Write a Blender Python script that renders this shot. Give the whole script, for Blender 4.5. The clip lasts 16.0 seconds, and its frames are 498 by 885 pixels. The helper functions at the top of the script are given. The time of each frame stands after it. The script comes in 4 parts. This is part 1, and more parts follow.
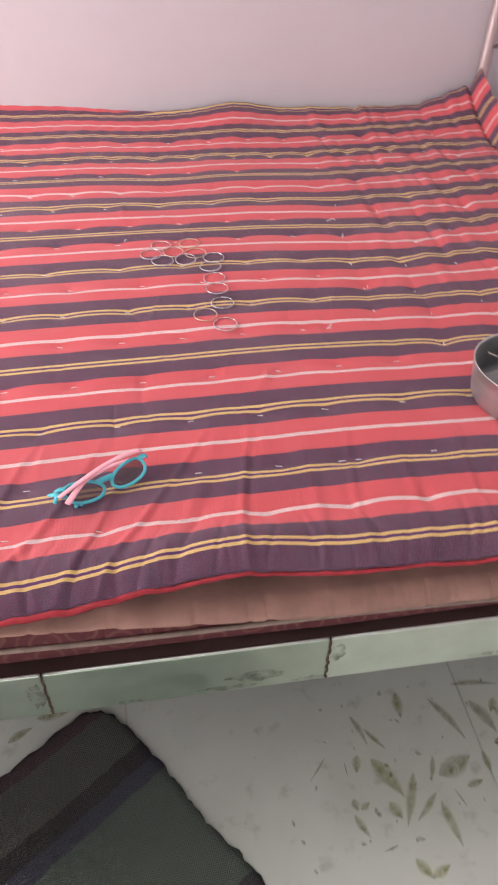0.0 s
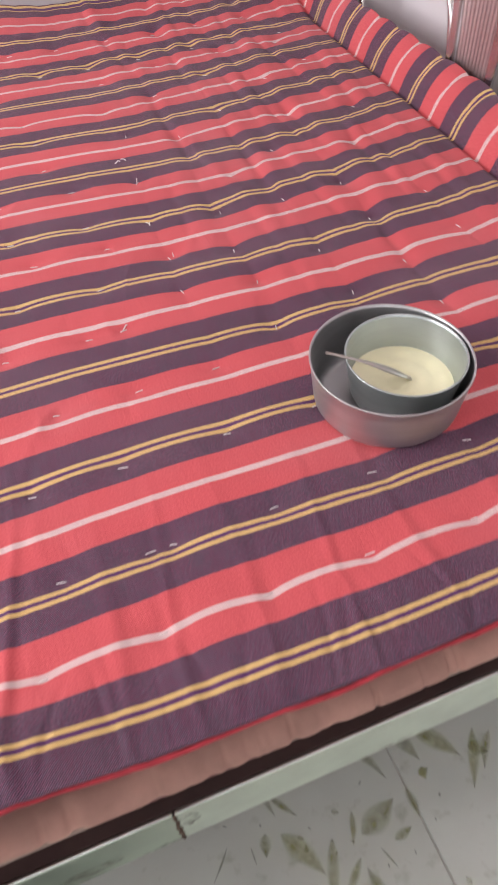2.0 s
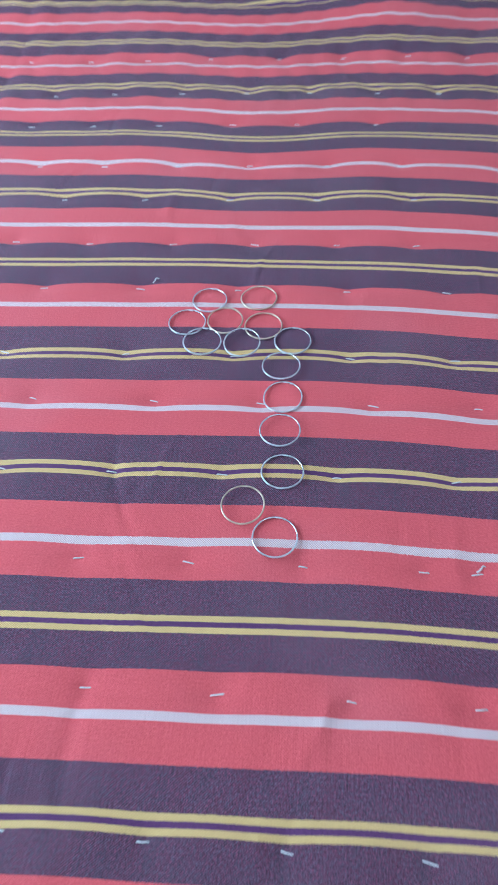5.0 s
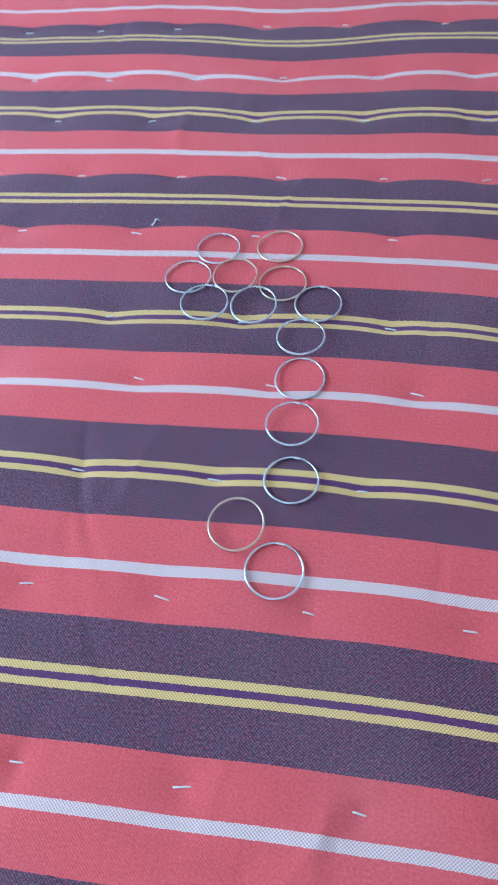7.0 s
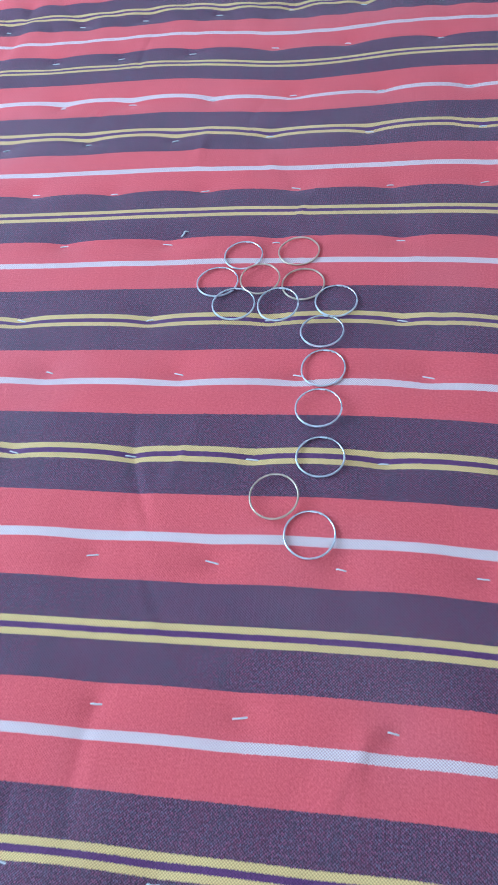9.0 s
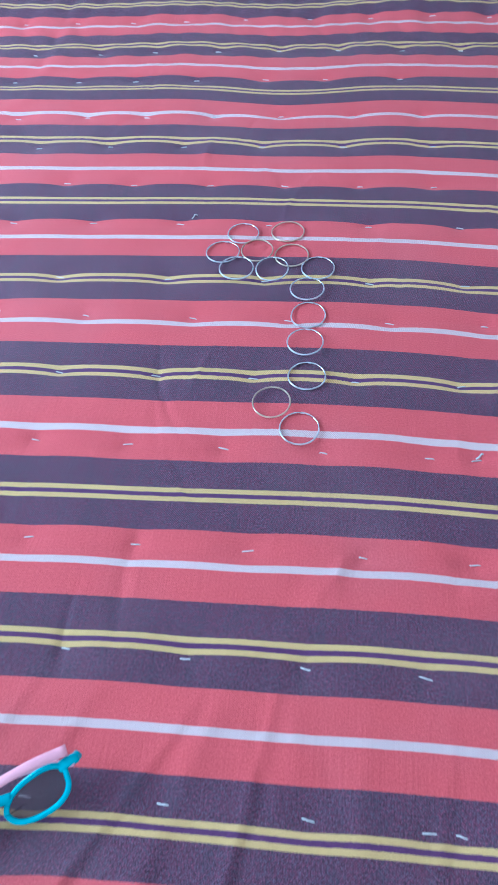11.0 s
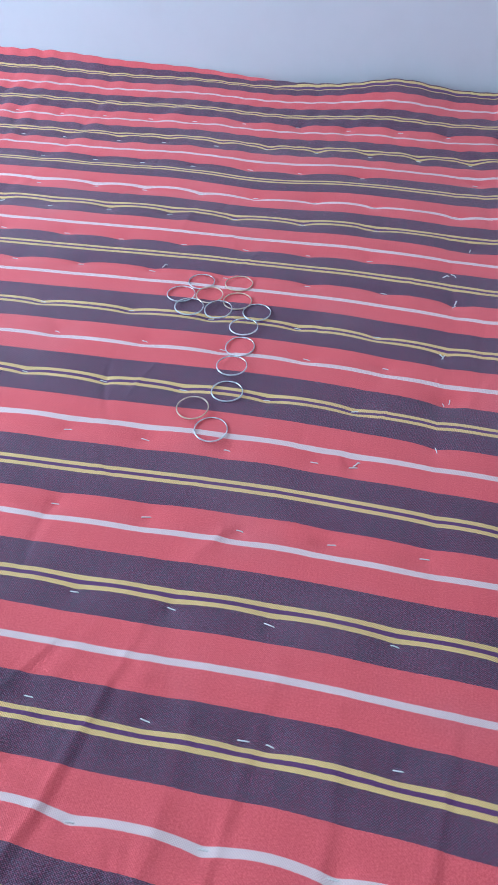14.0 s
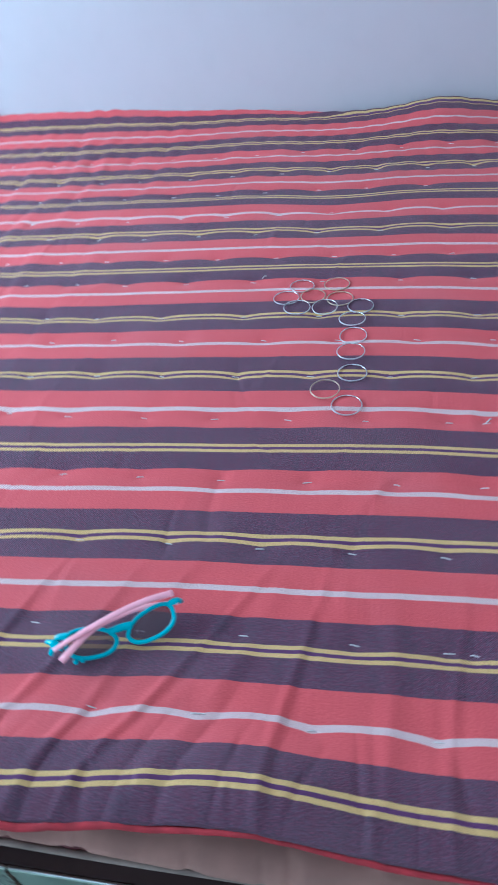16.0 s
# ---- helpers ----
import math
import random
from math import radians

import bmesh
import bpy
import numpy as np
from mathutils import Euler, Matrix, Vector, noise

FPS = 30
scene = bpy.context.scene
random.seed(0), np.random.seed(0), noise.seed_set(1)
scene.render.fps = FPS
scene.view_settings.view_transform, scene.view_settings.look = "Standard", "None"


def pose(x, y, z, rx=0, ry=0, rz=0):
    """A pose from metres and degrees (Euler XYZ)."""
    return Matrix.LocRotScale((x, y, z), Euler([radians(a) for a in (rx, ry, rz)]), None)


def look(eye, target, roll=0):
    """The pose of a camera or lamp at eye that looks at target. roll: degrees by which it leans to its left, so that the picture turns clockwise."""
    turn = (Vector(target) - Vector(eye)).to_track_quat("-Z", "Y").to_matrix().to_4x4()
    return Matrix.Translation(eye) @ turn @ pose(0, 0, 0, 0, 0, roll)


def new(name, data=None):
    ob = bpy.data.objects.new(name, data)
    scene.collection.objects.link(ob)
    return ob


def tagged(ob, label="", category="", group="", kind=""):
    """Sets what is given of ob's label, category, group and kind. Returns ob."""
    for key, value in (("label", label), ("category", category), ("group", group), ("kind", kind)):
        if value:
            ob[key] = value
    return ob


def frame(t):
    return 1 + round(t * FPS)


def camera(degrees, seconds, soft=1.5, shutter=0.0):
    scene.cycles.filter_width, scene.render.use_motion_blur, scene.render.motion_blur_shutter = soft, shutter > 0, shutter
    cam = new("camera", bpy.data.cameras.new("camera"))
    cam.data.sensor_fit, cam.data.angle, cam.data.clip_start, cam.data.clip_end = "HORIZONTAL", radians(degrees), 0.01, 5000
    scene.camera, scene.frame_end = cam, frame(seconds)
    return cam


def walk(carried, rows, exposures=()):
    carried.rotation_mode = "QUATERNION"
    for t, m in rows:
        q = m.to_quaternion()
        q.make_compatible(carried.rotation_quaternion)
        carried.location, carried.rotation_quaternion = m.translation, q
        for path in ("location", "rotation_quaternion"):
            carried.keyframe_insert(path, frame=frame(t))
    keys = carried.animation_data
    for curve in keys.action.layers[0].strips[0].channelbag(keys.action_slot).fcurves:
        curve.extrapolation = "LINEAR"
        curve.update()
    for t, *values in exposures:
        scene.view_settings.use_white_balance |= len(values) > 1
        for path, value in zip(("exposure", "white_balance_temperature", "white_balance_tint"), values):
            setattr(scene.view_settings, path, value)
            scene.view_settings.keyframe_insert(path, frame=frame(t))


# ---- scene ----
cam = camera(39.7, 16.0, shutter=0.6)
PATH = [
    (0, (-0.159, -0.549, 1.282), (0.082, 0.937, -0.035), 1.0),
    (0.5, (-0.103, -0.532, 1.285), (0.036, 0.994, 0.0), 0.3),
    (1, (-0.068, -0.441, 1.261), (0.145, 1.066, -0.036), -1.0),
    (1.5, (0.004, -0.322, 1.232), (0.492, 0.995, -0.191), -2.9),
    (2, (0.074, -0.234, 1.213), (0.501, 0.999, -0.302), -3.2),
    (2.5, (0.151, -0.182, 1.238), (0.349, 1.143, -0.247), -3.5),
    (3, (0.099, -0.166, 1.267), (0.139, 1.181, -0.211), 2.6),
    (3.5, (0.052, -0.102, 1.244), (-0.065, 1.235, -0.238), -0.3),
    (4, (-0.025, 0.006, 1.255), (-0.084, 1.343, -0.232), -2.0),
    (6.5, (0.04, 0.379, 1.076), (-0.292, 1.356, -0.637), -10.5),
    (7, (0.027, 0.363, 1.086), (-0.285, 1.413, -0.588), -9.8),
    (7.5, (0.01, 0.35, 1.09), (-0.345, 1.428, -0.557), -12.1),
    (8, (-0.004, 0.341, 1.092), (-0.298, 1.422, -0.565), -9.0),
    (8.5, (0.024, 0.33, 1.114), (-0.341, 1.38, -0.549), -14.4),
    (11, (0.003, 0.088, 1.215), (-0.22, 1.255, -0.394), -5.9),
    (11.5, (0.022, 0.022, 1.229), (-0.19, 1.321, -0.277), -6.7),
    (12, (0.067, -0.015, 1.248), (-0.168, 1.34, -0.203), -1.5),
    (12.5, (0.118, -0.047, 1.24), (-0.212, 1.297, -0.204), -0.1),
    (13, (0.162, -0.072, 1.25), (-0.198, 1.305, -0.155), -2.4),
    (13.5, (0.146, -0.081, 1.248), (-0.17, 1.316, -0.148), -1.1),
    (14, (0.165, -0.071, 1.239), (-0.144, 1.298, -0.186), -1.4),
    (14.5, (0.154, -0.082, 1.256), (-0.213, 1.284, -0.159), -3.3),
    (15, (0.092, -0.129, 1.272), (-0.288, 1.265, -0.11), -3.4),
    (15.5, (0.062, -0.19, 1.254), (-0.315, 1.216, -0.117), -2.7),
    (16, (0.031, -0.225, 1.236), (-0.362, 1.224, -0.086), -8.7),
]
walk(cam, [(t, look(eye, target, roll)) for t, eye, target, roll in PATH],
     exposures=((0, 0.0, 6500, 11), (2.0, 0.05, 6400, 11), (2.6, 0.12, 6400, 9), (3.0, 0.16, 6000, 5), (3.4, 0.04, 4700, -9), (4.0, -0.06, 4250, -15), (7, -0.14, 4200, -16),
                (10.9, -0.02, 4000, -15), (12, -0.10, 4150, -15), (14, -0.10, 4400, -13), (15, -0.14, 4400, -13), (16, -0.34, 4350, -12)))

# ---------- light ----------
world = bpy.data.worlds.new("sky")
scene.world = world
world.use_nodes = True
wn = world.node_tree
sky = wn.nodes.new("ShaderNodeTexSky")
sky.sky_type = 'NISHITA'
sky.sun_disc = False
sky.sun_elevation = radians(42)
sky.sun_rotation = radians(150)
wn.nodes["Background"].inputs["Strength"].default_value = 0.1
wn.links.new(sky.outputs[0], wn.nodes["Background"].inputs["Color"])


def area_lamp(name, m, sx, sy, watts, color):
    d = bpy.data.lights.new(name, 'AREA')
    d.shape = 'RECTANGLE'
    d.size, d.size_y, d.energy, d.color = sx, sy, watts, color
    ob = new(name, d)
    ob.matrix_world = m
    return ob


# daylight from the left and behind; window and doorway are assumed, out of view
area_lamp("window_daylight", look((-2.30, 0.65, 1.80), (0.6, 0.9, 0.5)), 1.3, 1.2, 70, (1.0, 0.98, 0.96))
area_lamp("doorway_daylight", look((-0.75, -2.28, 1.15), (-0.3, 1.0, 0.9)), 1.0, 2.0, 22, (1.0, 0.98, 0.96))


# ---------- materials ----------
def nodes(name):
    m = bpy.data.materials.new(name)
    m.use_nodes = True
    t = m.node_tree
    return m, t, t.nodes["Principled BSDF"]


def add(t, kind, **values):
    n = t.nodes.new(kind)
    for k, v in values.items():
        n.inputs[k].default_value = v
    return n


def mathn(t, op, a, b=None, c=None):
    n = t.nodes.new("ShaderNodeMath")
    n.operation = op
    for i, v in enumerate((a, b, c)):
        if v is None:
            continue
        if isinstance(v, (int, float)):
            n.inputs[i].default_value = v
        else:
            t.links.new(v, n.inputs[i])
    return n.outputs[0]


def mixc(t, f, a, b):
    n = t.nodes.new("ShaderNodeMix")
    n.data_type = 'RGBA'
    for s, v in ((n.inputs[0], f), (n.inputs[6], a), (n.inputs[7], b)):
        if isinstance(v, (int, float)):
            s.default_value = v
        elif isinstance(v, tuple):
            s.default_value = (*v, 1)
        else:
            t.links.new(v, s)
    return n.outputs[2]


def noisen(t, coord, scale, detail=3.0, rough=0.55):
    n = add(t, "ShaderNodeTexNoise", Scale=scale, Detail=detail, Roughness=rough)
    if coord is not None:
        t.links.new(coord, n.inputs["Vector"])
    return n.outputs["Fac"]


def ramp(t, f, lo, hi):
    n = t.nodes.new("ShaderNodeMapRange")
    n.inputs["From Min"].default_value, n.inputs["From Max"].default_value = lo, hi
    t.links.new(f, n.inputs["Value"])
    return n.outputs[0]


def bumped(t, p, height, strength, dist):
    b = add(t, "ShaderNodeBump", Strength=strength, Distance=dist)
    t.links.new(height, b.inputs["Height"])
    t.links.new(b.outputs[0], p.inputs["Normal"])


def objco(t):
    return t.nodes.new("ShaderNodeTexCoord").outputs["Object"]


def plain(name, color, rough=0.5, metal=0.0, vary=0.12, scale=30.0, bump=0.0, dist=0.002):
    m, t, p = nodes(name)
    co = objco(t)
    n = noisen(t, co, scale, 4.0)
    dark = tuple(c * (1 - vary) for c in color)
    lite = tuple(min(1, c * (1 + vary)) for c in color)
    t.links.new(mixc(t, ramp(t, n, 0.3, 0.7), dark, lite), p.inputs["Base Color"])
    p.inputs["Roughness"].default_value = rough
    p.inputs["Metallic"].default_value = metal
    if bump:
        bumped(t, p, noisen(t, co, scale * 6, 3.0), bump, dist)
    return m


def striped_cloth():
    m, t, p = nodes("striped_handloom_cloth")
    uv = t.nodes.new("ShaderNodeUVMap")
    uv.uv_map = "cloth"
    sep = t.nodes.new("ShaderNodeSeparateXYZ")
    t.links.new(uv.outputs[0], sep.inputs[0])
    u, k = sep.outputs[0], sep.outputs[1]
    sc = t.nodes.new("ShaderNodeCombineXYZ")
    t.links.new(u, sc.inputs[0])
    t.links.new(mathn(t, 'MULTIPLY', k, 0.168), sc.inputs[1])
    co = sc.outputs[0]
    # ragged thread edges
    edge = mathn(t, 'MULTIPLY', mathn(t, 'SUBTRACT', noisen(t, co, 420, 2.0), 0.5), 0.010)
    kk = mathn(t, 'ADD', k, edge)
    f = mathn(t, 'FRACT', kk)
    d = mathn(t, 'ABSOLUTE', mathn(t, 'SUBTRACT', mathn(t, 'FRACT', mathn(t, 'ADD', kk, 0.5)), 0.5))
    is_red = mathn(t, 'MULTIPLY', mathn(t, 'GREATER_THAN', f, 0.262), mathn(t, 'LESS_THAN', f, 0.745))
    is_red = mathn(t, 'MULTIPLY', is_red, mathn(t, 'GREATER_THAN', k, 0.0))
    is_white = mathn(t, 'MULTIPLY', mathn(t, 'LESS_THAN', mathn(t, 'ABSOLUTE', mathn(t, 'SUBTRACT', f, 0.500)), 0.0255), mathn(t, 'GREATER_THAN', k, 0.0))
    # threads: fine grain along and across
    row = mathn(t, 'MULTIPLY', k, 0.168 / 0.0012)
    ph = mathn(t, 'ADD', mathn(t, 'MULTIPLY', u, 2 * math.pi / 0.0024), mathn(t, 'MULTIPLY', mathn(t, 'FLOOR', row), math.pi))
    weave = mathn(t, 'MULTIPLY', mathn(t, 'SINE', ph), mathn(t, 'SINE', mathn(t, 'MULTIPLY', mathn(t, 'FRACT', row), math.pi)))
    grain = noisen(t, co, 520, 2.0, 0.75)
    speck = mathn(t, 'ADD', mathn(t, 'ADD', mathn(t, 'MULTIPLY', grain, 0.8), 0.10), mathn(t, 'MULTIPLY', weave, 0.17))
    tone = noisen(t, co, 9, 4.0)
    slub = t.nodes.new("ShaderNodeMapping")
    slub.inputs["Scale"].default_value = (300, 14, 1)
    t.links.new(co, slub.inputs["Vector"])
    streak = noisen(t, slub.outputs[0], 1.0, 3.0)
    fleck = mixc(t, ramp(t, noisen(t, co, 380, 2.0, 0.6), 0.40, 0.60), (0.35, 0.098, 0.188), (0.22, 0.160, 0.238))
    purple = mixc(t, ramp(t, speck, 0.42, 0.76), (0.039, 0.010, 0.029), fleck)
    # dye that took unevenly: bluish and wine patches along the weft
    dye = t.nodes.new("ShaderNodeMapping")
    dye.inputs["Scale"].default_value = (60, 22, 1)
    t.links.new(co, dye.inputs["Vector"])
    patch = noisen(t, dye.outputs[0], 1.0, 3.0)
    purple = mixc(t, mathn(t, 'MULTIPLY', ramp(t, patch, 0.50, 0.75), 0.40), purple, (0.045, 0.042, 0.064))
    purple = mixc(t, mathn(t, 'MULTIPLY', ramp(t, patch, 0.48, 0.28), 0.40), purple, (0.105, 0.026, 0.056))
    purple = mixc(t, mathn(t, 'MULTIPLY', ramp(t, tone, 0.35, 0.75), 0.25), purple, (0.060, 0.026, 0.052))
    red = mixc(t, ramp(t, grain, 0.3, 0.72), (0.46, 0.050, 0.060), (0.65, 0.116, 0.128))
    red = mixc(t, ramp(t, streak, 0.35, 0.75), red, mixc(t, 0.35, red, (0.50, 0.06, 0.08)))
    yellow = mixc(t, ramp(t, weave, -0.8, 0.8), (0.38, 0.22, 0.085), (0.80, 0.56, 0.21))
    violet = mixc(t, ramp(t, speck, 0.3, 0.7), (0.052, 0.012, 0.068), (0.13, 0.038, 0.142))
    white = mixc(t, ramp(t, weave, -0.7, 0.6), (0.42, 0.22, 0.235), (0.77, 0.64, 0.62))
    col = mixc(t, is_red, purple, red)
    col = mixc(t, is_white, col, white)
    col = mixc(t, mathn(t, 'LESS_THAN', d, 0.050), col, yellow)
    col = mixc(t, mathn(t, 'LESS_THAN', d, 0.0155), col, violet)
    # darned fading and faint soiling
    soil = ramp(t, noisen(t, co, 3.2, 5.0), 0.5, 0.85)
    col = mixc(t, mathn(t, 'MULTIPLY', soil, 0.22), col, (0.34, 0.22, 0.25))
    t.links.new(col, p.inputs["Base Color"])
    p.inputs["Roughness"].default_value = 0.88
    p.inputs["Sheen Weight"].default_value = 0.08
    p.inputs["Sheen Roughness"].default_value = 0.5
    h = mathn(t, 'ADD', mathn(t, 'MULTIPLY', weave, 0.28), mathn(t, 'MULTIPLY', streak, 1.4))
    bumped(t, p, h, 0.45, 0.0006)
    return m


def wall_paint(name, color, other):
    m, t, p = nodes(name)
    co = objco(t)
    a = noisen(t, co, 1.3, 5.0)
    b = noisen(t, co, 14, 5.0)
    col = mixc(t, ramp(t, a, 0.3, 0.7), color, other)
    col = mixc(t, mathn(t, 'MULTIPLY', ramp(t, b, 0.5, 0.8), 0.12), col, tuple(c * 0.8 for c in color))
    t.links.new(col, p.inputs["Base Color"])
    p.inputs["Roughness"].default_value = 0.55
    bumped(t, p, noisen(t, co, 60, 5.0), 0.15, 0.002)
    return m


def tile_material():
    m, t, p = nodes("glazed_floor_tile")
    co = objco(t)
    info = t.nodes.new("ShaderNodeObjectInfo")
    a = noisen(t, co, 3.5, 6.0)
    b = noisen(t, co, 26, 5.0)
    col = mixc(t, ramp(t, a, 0.3, 0.75), (0.50, 0.525, 0.475), (0.62, 0.655, 0.60))
    col = mixc(t, mathn(t, 'MULTIPLY', ramp(t, b, 0.58, 0.75), 0.45), col, (0.24, 0.24, 0.17))
    col = mixc(t, mathn(t, 'MULTIPLY', info.outputs["Random"], 0.10), col, (0.38, 0.36, 0.31))
    t.links.new(col, p.inputs["Base Color"])
    t.links.new(mathn(t, 'MULTIPLY', ramp(t, b, -0.3, 1.4), 0.42), p.inputs["Roughness"])
    return m


def leaf_print_material():
    m, t, p = nodes("faded_leaf_print")
    co = objco(t)
    n = noisen(t, co, 60, 6.0, 0.65)
    uv = t.nodes.new("ShaderNodeUVMap")
    uv.uv_map = "leaf"
    sep = t.nodes.new("ShaderNodeSeparateXYZ")
    t.links.new(uv.outputs[0], sep.inputs[0])
    fade = mathn(t, 'SUBTRACT', 1.0, mathn(t, 'POWER', mathn(t, 'ABSOLUTE', sep.outputs[1]), 1.6))
    info = t.nodes.new("ShaderNodeObjectInfo")
    col = mixc(t, ramp(t, noisen(t, co, 15, 3.0), 0.35, 0.65), (0.32, 0.33, 0.06), (0.44, 0.43, 0.16))
    col = mixc(t, mathn(t, 'MULTIPLY', info.outputs["Random"], 0.45), col, (0.25, 0.26, 0.20))
    t.links.new(col, p.inputs["Base Color"])
    p.inputs["Roughness"].default_value = 0.35
    t.links.new(mathn(t, 'MULTIPLY', mathn(t, 'MULTIPLY', ramp(t, n, 0.15, 0.62), ramp(t, fade, 0.0, 0.9)), 0.55), p.inputs["Alpha"])
    return m


def rug_material():
    m, t, p = nodes("woven_rag_rug")
    co = objco(t)
    sep = t.nodes.new("ShaderNodeSeparateXYZ")
    t.links.new(co, sep.inputs[0])
    wob = mathn(t, 'MULTIPLY', mathn(t, 'SUBTRACT', noisen(t, co, 40, 3.0), 0.5), 0.012)
    y = mathn(t, 'ADD', sep.outputs[1], wob)
    cr = t.nodes.new("ShaderNodeValToRGB")
    cr.color_ramp.interpolation = 'CONSTANT'
    t.links.new(mathn(t, 'DIVIDE', y, 1.0), cr.inputs[0])
    e = cr.color_ramp.elements
    bands = ((0.0, (0.055, 0.026, 0.034)), (0.030, (0.064, 0.062, 0.055)), (0.122, (0.020, 0.015, 0.017)),
             (0.160, (0.036, 0.035, 0.055)), (0.188, (0.070, 0.088, 0.070)), (0.42, (0.030, 0.026, 0.030)), (0.47, (0.075, 0.092, 0.075)))
    e[0].position, e[0].color = bands[0][0], (*bands[0][1], 1)
    e[1].position, e[1].color = bands[1][0], (*bands[1][1], 1)
    for pos, c in bands[2:]:
        q = e.new(pos)
        q.color = (*c, 1)
    n = noisen(t, co, 260, 3.0, 0.7)
    col = mixc(t, ramp(t, n, 0.35, 0.75), cr.outputs[0], mixc(t, 0.35, cr.outputs[0], (0.10, 0.11, 0.10)))
    t.links.new(col, p.inputs["Base Color"])
    p.inputs["Roughness"].default_value = 0.95
    w = mathn(t, 'SINE', mathn(t, 'MULTIPLY', sep.outputs[1], 2 * math.pi / 0.0042))
    v = mathn(t, 'SINE', mathn(t, 'MULTIPLY', sep.outputs[0], 2 * math.pi / 0.0065))
    bumped(t, p, mathn(t, 'ADD', mathn(t, 'MULTIPLY', w, v), mathn(t, 'MULTIPLY', n, 2.0)), 0.5, 0.0018)
    return m


def maroon_material():
    m, t, p = nodes("maroon_printed_cloth")
    co = objco(t)
    v = add(t, "ShaderNodeTexVoronoi", Scale=20.0)
    t.links.new(co, v.inputs["Vector"])
    ringp = mathn(t, 'SINE', mathn(t, 'MULTIPLY', v.outputs["Distance"], 20.0))
    col = mixc(t, mathn(t, 'MULTIPLY', ramp(t, ringp, 0.35, 0.95), 0.22), (0.100, 0.020, 0.026), (0.32, 0.16, 0.11))
    t.links.new(col, p.inputs["Base Color"])
    p.inputs["Roughness"].default_value = 0.85
    return m


def steel(name, rough, color=(0.62, 0.61, 0.60), brush=(1, 1, 1), smear=0.12):
    m, t, p = nodes(name)
    co = objco(t)
    mp = t.nodes.new("ShaderNodeMapping")
    mp.inputs["Scale"].default_value = brush
    t.links.new(co, mp.inputs["Vector"])
    n = noisen(t, mp.outputs[0], 18, 5.0)
    t.links.new(mixc(t, ramp(t, n, 0.3, 0.7), tuple(c * 0.86 for c in color), color), p.inputs["Base Color"])
    p.inputs["Metallic"].default_value = 1.0
    t.links.new(mathn(t, 'ADD', mathn(t, 'MULTIPLY', n, smear), rough - smear / 2), p.inputs["Roughness"])
    return m


CLOTH = striped_cloth()
WALL_BACK = wall_paint("lilac_wall_paint", (0.555, 0.497, 0.527), (0.60, 0.540, 0.570))
# whitish paint, made paler still to carry window light on the east wall
WALL_SIDE = wall_paint("pale_wall_paint", (0.74, 0.69, 0.715), (0.77, 0.725, 0.745))
CEIL = wall_paint("white_ceiling_paint", (0.78, 0.77, 0.76), (0.82, 0.81, 0.80))
TILE = tile_material()
GROUT = plain("grout", (0.50, 0.49, 0.45), 0.9)
LEAF = leaf_print_material()
RUG = rug_material()
MAROON = maroon_material()
PINK = plain("dusty_pink_cotton", (0.35, 0.195, 0.155), 0.9, 0, 0.2, 16, 0.3, 0.001)
PALE_EDGE = plain("pale_piping_cotton", (0.27, 0.20, 0.165), 0.9, 0, 0.25, 40)
PIPING = plain("red_piping_cotton", (0.33, 0.022, 0.034), 0.85, 0, 0.25, 60, 0.4, 0.001)
THREAD = plain("white_cotton_thread", (0.66, 0.63, 0.62), 0.8)
BOARD = plain("dark_stained_board", (0.052, 0.028, 0.025), 0.6, 0, 0.3, 14, 0.2, 0.002)
RAIL = steel("polished_steel_rail", 0.40, (0.76, 0.84, 0.74), (1, 1, 1), 0.14)
# middle segment: the darker reflection of its tilt is put into the colour
RAIL_TILT_TONE = steel("tilt_toned_steel_rail", 0.44, (0.62, 0.71, 0.60), (1, 1, 1), 0.2)
LIP = steel("bright_edge_steel", 0.48, (0.66, 0.68, 0.66))
TARNISH = plain("brown_tarnish", (0.16, 0.15, 0.11), 0.7, 0.2, 0.3, 40)
_t = TARNISH.node_tree
_t.links.new(mathn(_t, 'MULTIPLY', ramp(_t, noisen(_t, objco(_t), 70, 5.0, 0.65), 0.40, 0.68), 0.55), _t.nodes["Principled BSDF"].inputs["Alpha"])
WELD = plain("rusty_weld", (0.10, 0.065, 0.045), 0.8, 0.3, 0.5, 90, 0.8, 0.002)
TUBE = steel("chromed_tube", 0.20, (0.82, 0.79, 0.79), (1, 1, 0.1), 0.08)
# fan and post: pink reflected from the bedding is put into the metal colour
FAN = steel("satin_pink_reflect_tube", 0.46, (0.52, 0.40, 0.40), (1, 1, 0.1), 0.08)
POST = steel("pink_reflect_post_tube", 0.60, (0.50, 0.39, 0.39), (1, 1, 0.1), 0.1)
BOWL = steel("brushed_steel_bowl", 0.50, (0.56, 0.555, 0.56), (0.6, 0.6, 4), 0.10)
INNER_BOWL = steel("satin_steel_bowl", 0.48, (0.55, 0.60, 0.60), (0.6, 0.6, 4), 0.10)
SPOON = steel("worn_spoon_steel", 0.30, (0.50, 0.47, 0.43))
BATTER = plain("creamy_batter", (0.96, 0.92, 0.62), 0.4, 0, 0.04, 40, 0.15, 0.002)
SILVER = steel("silver_bangle_metal", 0.28, (0.72, 0.73, 0.75))
GILT = steel("worn_gilt_bangle_metal", 0.30, (0.70, 0.58, 0.44))
TEAL = plain("turquoise_plastic", (0.06, 0.44, 0.52), 0.3, 0, 0.08)
